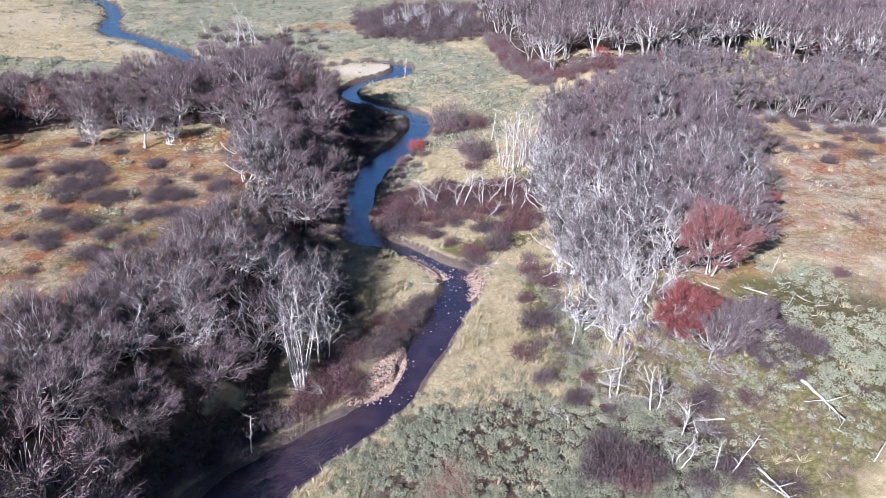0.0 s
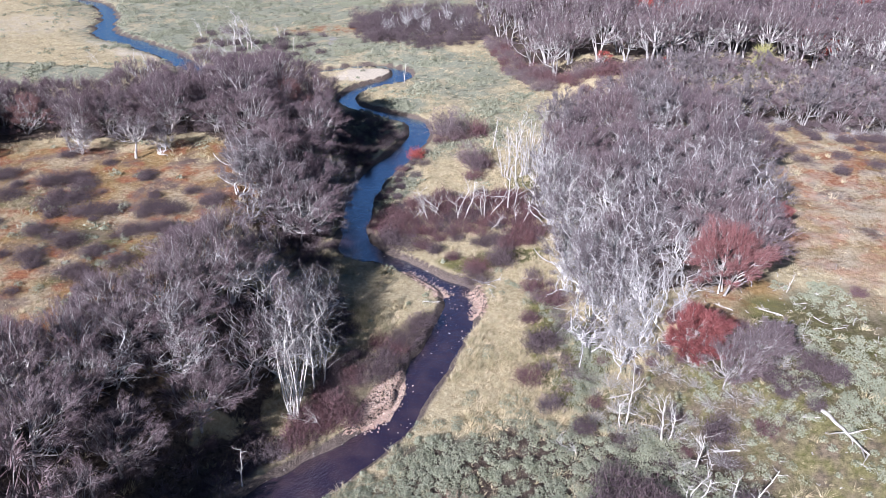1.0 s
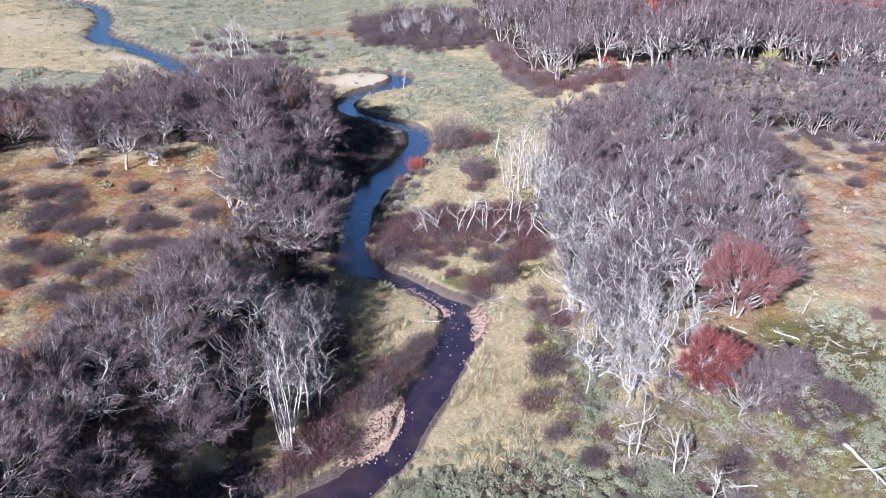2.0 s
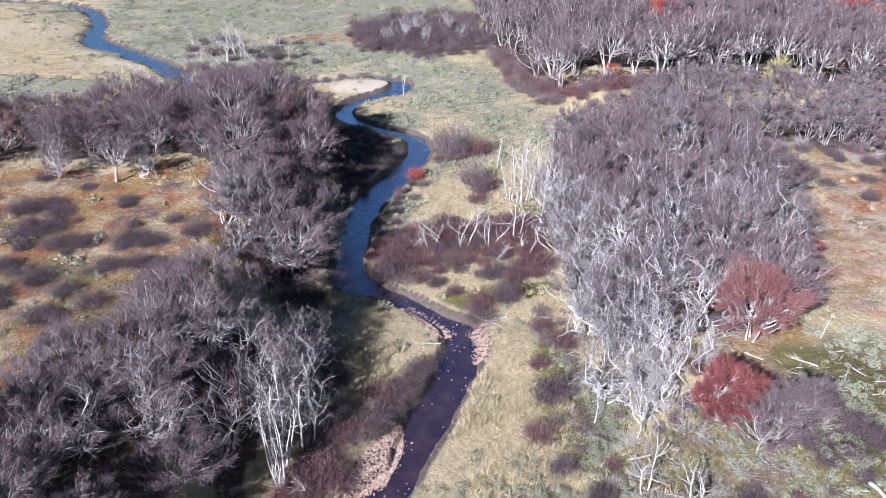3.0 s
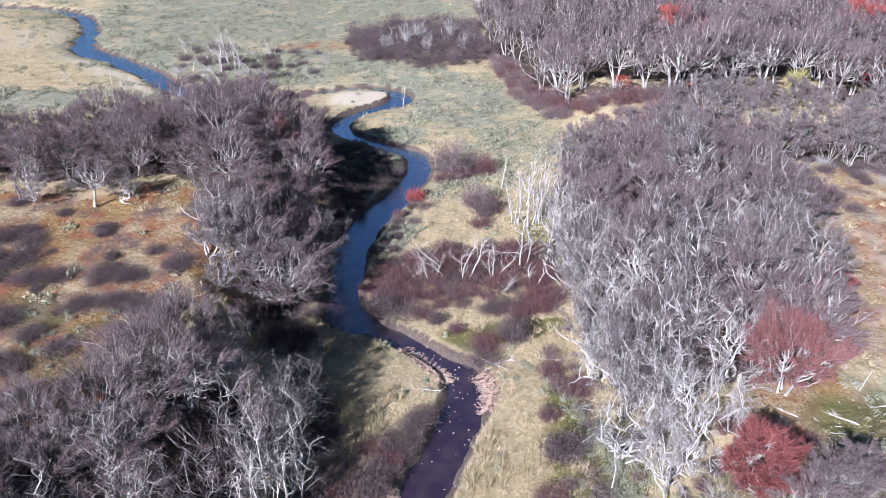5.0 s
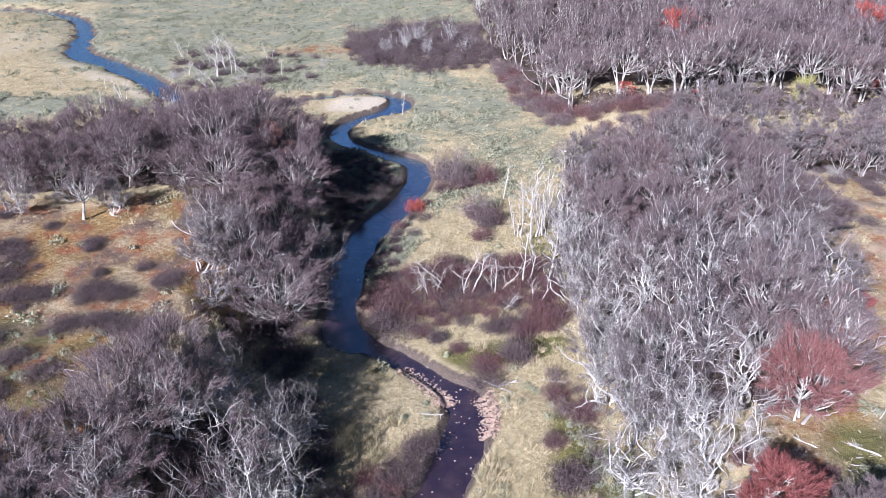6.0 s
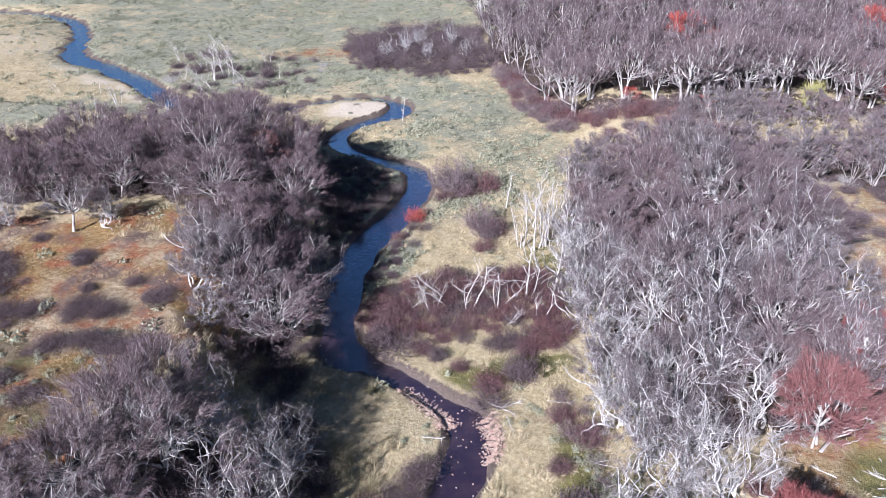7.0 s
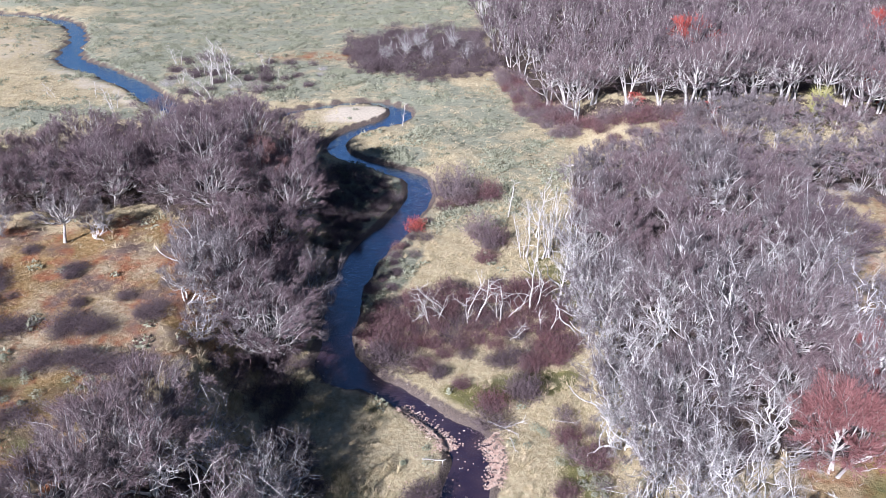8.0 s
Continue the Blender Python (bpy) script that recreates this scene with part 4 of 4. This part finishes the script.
for k, x, y, size in ((1, 22.0, 47.6, 0.5), (3, 23.8, 48.0, 0.54), (4, 25.8, 49.6, 0.44)):
    set_down(beech[k], x, y, 37 * x, size, 1.25, group="small trees by the red tree", label="small leafless grey beech tree beside the red tree")
for k, x, y, size in ((0, -19.6, 77.2, 0.62), (1, -40, 88.5, 0.6), (0, -31, 88.6, 0.5), (2, -18, 74.5, 0.5), (2, -21, 84.5, 0.55), (1, -19.4, 80.6, 0.85), (0, -17.2, 78.2, 0.9), (2, -15.0, 77.0, 0.95), (1, -11.8, 79.2, 0.9), (2, -11.4, 83.0, 0.95)):
    set_down(silver[k], x, y, 53 * x, size, group="small trees at the clearing", label="small silver-barked tree at the edge of the clearing")
for k, x, y, size in ((0, -11.8, 53.0, 0.95), (1, -10.2, 55.2, 0.95), (0, -10.8, 58.6, 0.85), (2, -11.2, 61.5, 0.85), (2, -19.0, 50.5, 0.9), (2, -17.0, 48.8, 0.8), (1, -21.5, 45.5, 0.7), (2, -24.0, 44.0, 0.7), (1, -9.6, 60.8, 0.8)):
    set_down(openwood[k], x, y, 71 * x, size, group="white trees of the near terrace wood", label="white-stemmed, contorted beech tree above the stream")
for k, x, y, size in ((0, -4.0, 172.0, 0.7), (1, -7.5, 170.0, 0.65), (2, 0.5, 168.0, 0.7), (0, 5.0, 176.0, 0.7), (1, -1.0, 178.0, 0.75), (2, 8.0, 170.0, 0.65)):
    set_down(openwood[k], x, y, 31 * x, size, group="pale trees of the far wood spur", label="pale bare tree rising from the dark far thicket")
set_down(forked, -33.5, 87.3, 40, 1.0, group="small trees at the clearing")
set_down(scarlet, -1.1, 101.0, 0, 1.05, 1.3)
set_down(yellow, 55.4, 126.4, 0, 1.35)
for x, y, size in ((-3.0, 96.5, 0.6), (7.6, 108.6, 0.9), (5.0, 107.5, 1.0), (20, 104, 1.0), (18, 52, 0.5), (37, 58, 0.6)):
    set_down(wine[0], x, y, 40 * x, size * 1.3, group="red bushes")
for k, x, y, size in ((1, 9.8, 57.2, 1.1), (0, 8.2, 52.8, 0.9), (0, 11.8, 63.8, 1.0), (2, 4.9, 68.6, 0.9), (1, 7.7, 71.6, 1.1), (0, 5.0, 70.4, 1.0), (0, 10.3, 66.4, 0.9), (0, 2.2, 106.6, 0.9),
                      (0, 6.2, 93.5, 0.9), (1, 12.0, 38.8, 1.1), (0, 13.8, 37.6, 1.0), (0, 9.3, 61.0, 0.7), (0, 2.7, 72.9, 0.6), (1, 0.9, 74.3, 0.6), (2, -2.3, 75.8, 1.1), (1, -3.9, 76.6, 1.0), (0, -0.4, 75.4, 0.8)):
    if k == 0:
        set_down(wine[0], x, y, 61 * x, size * 1.3, 1.0, group="bushes in the bank grass", label="wine-brown twiggy bush standing in straw grass")
    else:
        set_down(heath[k], x, y, 61 * x, size * 1.4, 1.2, group="bushes in the bank grass", label="purple-brown twiggy bush standing in straw grass")
for k, x, y, size in ((0, 2.6, 109.4, 1.35), (0, 4.6, 109.8, 1.45), (0, 4.2, 107.4, 1.1), (1, 7.9, 109.2, 1.1), (1, 7.8, 97.4, 0.95), (0, 6.0, 98.6, 1.2), (0, 7.0, 96.4, 0.9)):
    set_down(fringe[k], x, y, 33 * x, size, 1.35, group="bushes in the bank grass", label="large purple-brown bush standing in pale grass")
for k, x, y, size in ((0, 12.7, 41.4, 1.3), (1, 14.4, 39.4, 1.4), (0, 15.6, 38.6, 1.1), (1, 20.8, 44.6, 1.2), (0, 21.0, 38.6, 1.2), (0, 18.6, 37.6, 1.0), (1, 11.6, 46.6, 0.9), (0, 9.2, 49.2, 0.8), (0, 28.6, 48.0, 1.2), (1, 29.4, 46.4, 1.0), (0, 27.6, 50.4, 1.0)):
    set_down(heath[k], x, y, 29 * x, size, 1.3, group="bushes under the silver wood", label="tall rounded purple-grey bush of bare twigs")
for x, y, size in ((0.4, 38.0, 1.1), (1.7, 39.4, 1.15), (2.2, 37.8, 1.0), (1.0, 36.6, 1.1), (-0.6, 36.6, 0.9)):
    set_down(fern, x, y, 90 * x, size, group="dry fern among the sage")

# dead trees
for k, x, y, turn, size, tx, ty in ((0, -10.2, 48.5, 30, 1.0, 0, 0), (4, -11.0, 52.0, 0, 1.0, 0, 3), (4, -9.0, 54.0, 90, 0.9, 0, 4), (4, -10.4, 50.4, 200, 0.95, 0, 0), (5, -8.9, 52.2, 40, 1.0, 0, 5), (2, -8.2, 47.7, 120, 0.9, 0, 14), (3, -12.9, 42.0, 0, 1.0, 0, 0),
                                    (4, 10.3, 94.3, 0, 0.9, 0, 0), (5, 11.8, 93.6, 40, 1.15, 0, 0), (0, 12.8, 94.2, 80, 0.95, 0, 0), (4, 13.8, 96.4, 130, 0.95, 0, 0), (5, 11.8, 98.6, 170, 1.0, 0, 0), (3, 9.6, 103.7, 0, 1.3, 0, 0), (4, 14.8, 99.0, 200, 0.8, 0, 0),
                                    (1, 0.6, 82.0, 0, 0.9, 0, -6), (2, 2.2, 83.0, 60, 1.1, 0, 0), (1, 4.0, 82.4, 100, 1.1, 0, 0), (1, 6.9, 81.9, 10, 1.0, 0, 5), (2, 7.4, 79.2, 200, 0.7, 0, 10), (5, 9.8, 83.8, 30, 1.0, 0, 6), (2, 10.2, 79.4, 300, 0.9, 0, 0), (2, -1.2, 82.6, 180, 0.7, 0, 0), (5, 12.4, 85.2, 80, 1.0, 0, 8),
                                    (2, -35.0, 158.6, 0, 1.7, 0, 0), (5, -35.6, 158.9, 0, 1.2, 0, 0), (5, -37.6, 157.0, 120, 1.0, 0, 12), (2, -32.0, 157.0, 60, 1.2, 0, 0), (2, -36.0, 149.0, 20, 1.2, 0, -14), (1, -46.6, 169.3, 0, 0.9, 0, 0), (1, -29.8, 167.5, 0, 0.8, 0, 0), (1, -50.1, 144.6, 0, 0.9, 0, 0), (2, -48.0, 137.0, 0, 1.0, 0, 0), (3, -3.4, 135.4, 0, 1.05, 0, 0), (2, -40.5, 163.0, 0, 0.9, 0, 0), (3, -26.0, 158.0, 0, 0.8, 0, 0), (1, -43.0, 158.0, 90, 0.7, 0, 0), (3, -55.0, 150.0, 0, 0.8, 0, 0), (3, -52.5, 141.0, 0, 0.7, 0, 0), (2, -62.0, 150.0, 40, 0.7, 0, 0),
                                    (3, 20.8, 38.6, 0, 1.15, 0, 12), (3, 19.8, 38.9, 50, 0.9, 0, -14), (1, 17.4, 39.5, 70, 0.7, 0, 0), (5, 17.2, 45.2, 10, 0.75, 0, 0), (3, 29.8, 37.4, 0, 0.6, 0, 0), (5, 14.6, 46.8, 200, 0.7, 0, 0), (2, 10.6, 44.4, 100, 0.65, 0, 10), (3, 31.0, 58.6, 0, 0.6, 0, 3),
                                    (5, 18.6, 42.6, 60, 0.6, 0, 0), (1, 16.2, 54.2, 0, 1.0, 0, 0), (5, 14.2, 77.2, 150, 1.0, 0, 0), (5, 14.0, 84.0, 90, 1.1, 0, 0), (4, 15.0, 88.0, 20, 0.9, 0, 0), (1, 18.4, 110.0, 0, 0.9, 0, 0), (2, 22.0, 115.0, 0, 1.0, 0, 0)):
    set_down(snags[k], x, y, turn, size, 1.0, 0.1, (tx, ty), "dead trees")
for k, x, y, turn, size in ((0, 27.2, 43.6, -78, 0.85), (0, 23.0, 39.0, -70, 0.65), (3, 22.8, 38.0, -60, 0.55), (1, 11.3, 75.4, 140, 1.0), (0, 19.0, 118.5, 10, 1.0), (3, 9.5, 68.6, -20, 0.5), (0, 4.6, 68.6, -35, 0.5), (3, 5.4, 67.8, 15, 0.55), (2, 6.1, 66.8, -65, 0.8), (2, 5.2, 68.0, 80, 0.7), (1, -0.4, 64.8, 10, 0.6)):
    set_down(logs[k], x, y, turn, size, 1.0, 0.02, (0, 0), "fallen logs")
LITTERED = [(14, 57), (15, 48), (18, 41), (27, 37), (31, 44), (38, 52), (37, 62), (30, 63), (24, 57)]
belt(LITTERED, 1.8, 31, logs[1:], "fallen logs under the silver wood", 0.25, 0.5, tilt=3)

places, rng = scatter(LITTERED + [(14, 60)], 1.15, 33)
spot = np.array(places)
turn = rng.uniform(0, 6.28, len(spot))
base = np.stack([spot[:, 0], spot[:, 1], height(spot[:, 0], spot[:, 1]) + 0.06], -1)
tip = base + np.stack([np.cos(turn), np.sin(turn), rng.uniform(0.0, 0.7, len(spot))], -1) * rng.uniform(0.15, 0.6, len(spot))[:, None]
shape = Shape()
for a, b, thick in zip(base, tip, rng.uniform(0.018, 0.045, len(spot))):
    shape.tube(np.stack([a, (a + b) / 2 + rng.normal(size=3) * 0.07, b]), (thick, thick * 0.8, thick * 0.4), 4)
v, f = shape.arrays()
tagged(new("branch_litter", mesh_of("branch_litter", v, f, BARK)), "scattered bleached branch ends lying on the terrace", "branches", kind="stuff")

# ---- ground plants, too many to count ----
def sample(count, seed, density, near=0.7, y_lo=34.0, y_hi=135.0):
    """Places in the seen wedge of the valley, kept by a density of 0 to 1."""
    rng = np.random.default_rng(seed)
    y = rng.uniform(y_lo, y_hi, count)
    x = rng.uniform(-1, 1, count) * (8 + 0.60 * y)
    d = river_distance(x, y)
    keep = (rng.uniform(0, 1, count) < density(x, y)) & (d > near)
    x, y, d = x[keep], y[keep], d[keep]
    return x, y, height(x, y, d), rng


def tufts(name, x, y, z, rng, blades, tall, spread, width, material, label, category):
    """Grass: blades that rise from each place and bow outward."""
    n = len(x)
    size = rng.uniform(0.6, 1.3, n)
    a = rng.uniform(0, 6.28, (n, blades))
    r = rng.uniform(0, 1, (n, blades)) ** 0.5
    base = np.stack([x[:, None] + np.cos(a) * r * spread * 0.35 * size[:, None], y[:, None] + np.sin(a) * r * spread * 0.35 * size[:, None], np.repeat(z[:, None] - 0.05, blades, 1)], -1)
    tip = base + np.stack([np.cos(a) * r * spread * size[:, None] + 0.08, np.sin(a) * r * spread * size[:, None], tall * size[:, None] * rng.uniform(0.6, 1.15, (n, blades)) * (1.1 - 0.5 * r)], -1)
    shape = Shape()
    shape.twigs(base.reshape(-1, 3), tip.reshape(-1, 3), width * rng.uniform(0.6, 1.4, n * blades), rng)
    v, f = shape.arrays()
    return tagged(new(name, mesh_of(name, v, f, material)), label, category, kind="stuff")


def shrubs(name, x, y, z, rng, leaves, radius, leaf, material, label, category, low=0.95):
    """Low domes of small leaves."""
    n = len(x)
    size = radius * rng.uniform(0.55, 1.3, n)[:, None, None]
    out = rng.normal(size=(n, leaves, 3))
    out[..., 2] = np.abs(out[..., 2])
    out = unit(out)
    spot = np.stack([x, y, z], -1)[:, None] + out * size * rng.uniform(0.65, 1.08, (n, leaves, 1)) * np.array((1, 1, low))
    way = unit(np.cross(out, rng.normal(size=out.shape)) + out * 0.5)
    tip = (spot + way * leaf * rng.uniform(0.7, 1.4, (n, leaves, 1))).reshape(-1, 3)
    base = spot.reshape(-1, 3)
    across = unit(np.cross(tip - base, (out + rng.normal(size=out.shape) * 0.3).reshape(-1, 3))) * leaf * 0.38
    shape = Shape()
    shape.add(np.stack([base - across, base + across, tip], 1).reshape(-1, 3), np.arange(3 * len(base)).reshape(-1, 3))
    v, f = shape.arrays()
    return tagged(new(name, mesh_of(name, v, f, material)), label, category, kind="stuff")


def in_woods(x, y):
    hit = np.zeros(x.shape)
    for ring in (NEAR_LEFT, NEAR_OPEN, LOW_LEFT, SHADE_BANK, LEAF_BAR, RIVER_LEFT, RIGHT_NEAR, MIDDLE, FAR_RIGHT):
        hit = np.maximum(hit, inside(x, y, ring))
    return hit


def straw_here(x, y):
    patch = 0.55 + 0.9 * fractal(x, y, 6.0, 41)
    return np.clip(patch, 0, 1) * (1 - 0.88 * step(x, 13.5, 19) * step(100 - y, 0, 10) * step(y, 33, 37)) * (1 - 0.85 * blobs(x, y, SAGE_SPOTS)) * (1 - blobs(x, y, MOSS)) * (1 - 0.9 * in_woods(x, y)) * (1 - blobs(x, y, SAND_SPOTS))


def moss_here(x, y):
    return (1 - 0.85 * step(x, 10, 20)) * np.clip(0.45 + 1.2 * fractal(x, y, 5.0, 43), 0, 1) * blobs(x, y, MOSS) * (1 - 0.8 * in_woods(x, y))


def sage_here(x, y):
    return np.clip(0.55 + 1.1 * fractal(x, y, 5.0, 45), 0, 1) * np.clip(blobs(x, y, SAGE_SPOTS) + 0.05 * (1 - in_woods(x, y)) * (1 - step(x, 12, 20)), 0, 1)


def clumped_sage(x, y):
    return sage_here(x, y) * np.clip(0.25 + 3.0 * fractal(x, y, 3.4, 49), 0, 1)


x, y, z, rng = sample(100000, 201, straw_here, y_hi=112)
tufts("straw_grass", x, y, z, rng, 13, 0.38, 0.32, 0.026, GRASS, "pale straw grass tufts covering the stream banks", "grass")
x, y, z, rng = sample(42000, 206, lambda x, y: straw_here(x, y) * np.clip(3.0 * fractal(x, y, 2.2, 47), 0, 1), y_hi=112)
tufts("tall_grass", x, y, z, rng, 26, 0.8, 0.5, 0.04, GRASS, "tall pale tussock grass along the stream", "grass")
x, y, z, rng = sample(42000, 202, straw_here, y_lo=112, y_hi=215)
tufts("meadow_grass", x, y, z, rng, 9, 0.5, 0.5, 0.05, GRASS, "pale straw grass of the far meadow", "grass")
x, y, z, rng = sample(45000, 203, moss_here, y_hi=112)
tufts("moss_tussock", x, y, z, rng, 10, 0.24, 0.36, 0.045, TUSSOCK, "orange and tan bog tussocks on the terraces", "grass")
x, y, z, rng = sample(22000, 204, sage_here, y_hi=70)
shrubs("sage_shrub", x, y, z, rng, 104, 0.40, 0.105, SAGE, "low grey-green sage shrubs beside the stream", "shrub")
x, y, z, rng = sample(125000, 205, clumped_sage, y_lo=70, y_hi=262)
shrubs("meadow_shrub", x, y, z, rng, 24, 0.62, 0.27, SAGE_FAR, "low grey-green shrubs dotted over the far meadow", "shrub", 0.7)

# leaf bars and stones along the water
def strand(count, seed, lo, hi, edge, spread):
    """Places beside the water's edge along a stretch of the stream; edge 1 is its left bank, going upstream."""
    rng = np.random.default_rng(seed)
    k = rng.uniform(lo, hi, count) * 6
    i = k.astype(int)
    p, q = LINE[i], LINE[i + 1]
    c = p + (q - p) * (k - i)[:, None]
    side = unit(np.stack([-(q - p)[:, 1], (q - p)[:, 0]], -1)) * edge
    off = c[:, 2] * 0.5 + rng.normal(size=count) * spread
    x, y = c[:, 0] + side[:, 0] * off, c[:, 1] + side[:, 1] * off
    return x, y, np.maximum(height(x, y), -0.21), rng


def fallen(name, x, y, z, rng, size, label):
    n = len(x)
    base = np.stack([x, y, z + 0.03], -1)
    flat = np.stack([rng.normal(size=n), rng.normal(size=n), rng.normal(size=n) * 0.15], -1)
    shape = Shape()
    tip = base + unit(flat) * size * rng.uniform(0.6, 1.4, n)[:, None]
    up = np.cross(tip - base, np.array((0, 0, 1.0)) + rng.normal(size=(n, 3)) * 0.25)
    w = unit(up) * size * 0.4
    shape.add(np.stack([base - w, base + w, tip], 1).reshape(-1, 3), np.arange(3 * n).reshape(-1, 3))
    v, f = shape.arrays()
    return tagged(new(name, mesh_of(name, v, f, LEAVES)), label, "leaves", kind="stuff")


parts_xy = [strand(500, 301, 9.4, 11.4, 1, 0.3), strand(25, 302, 9.4, 11.4, 1, 0.8), strand(900, 303, 13.7, 15.0, -1, 0.4), strand(900, 304, 15.0, 16.8, 1, 0.45), strand(60, 307, 13.0, 16.0, 1, 1.2)]
x, y, z = (np.concatenate([p[k] for p in parts_xy]) for k in range(3))
rng = np.random.default_rng(306)
bx, by = rng.uniform(-6.6, -1.6, 9000), rng.uniform(46.6, 54.8, 9000)
on_bar = inside(bx, by, LEAF_BAR) & (rng.uniform(0, 1, 9000) < 0.75 + fractal(bx, by, 1.2, 61))
x, y, z = np.append(x, bx[on_bar]), np.append(y, by[on_bar]), np.append(z, np.maximum(height(bx[on_bar], by[on_bar]), -0.21))
fallen("fallen_leaf_drift", x, y, z, parts_xy[0][3], 0.17, "pink-brown fallen leaves drifted along the water's edge")
stones = [strand(70, 311, 7.0, 24.0, 1, 0.35), strand(70, 312, 7.0, 24.0, -1, 0.35), strand(14, 313, 9.0, 15.0, 1, 1.3)]
x, y, z = (np.concatenate([p[k] for p in stones]) for k in range(3))
rng = stones[0][3]
ball = np.array([(0, 0, 1), (1, 0, 0), (0, 1, 0), (-1, 0, 0), (0, -1, 0), (0, 0, -1)], float)
ball_faces = np.array([(0, 1, 2), (0, 2, 3), (0, 3, 4), (0, 4, 1), (5, 2, 1), (5, 3, 2), (5, 4, 3), (5, 1, 4)])
size = rng.uniform(0.04, 0.10, (len(x), 1, 1)) * rng.uniform(0.7, 1.2, (len(x), 6, 1))
v = np.stack([x, y, z], -1)[:, None] + ball * size * np.array((1.2, 1.0, 0.7))
f = ball_faces[None] + 6 * np.arange(len(x))[:, None, None]
tagged(new("river_stone", mesh_of("river_stone", v.reshape(-1, 3), f.reshape(-1, 3), STONE)), "small wet stones along the stream's edge", "stones", kind="stuff")

for kind in KINDS:
    for ob in (*kind.proto.children_recursive, kind.proto):
        bpy.data.objects.remove(ob)
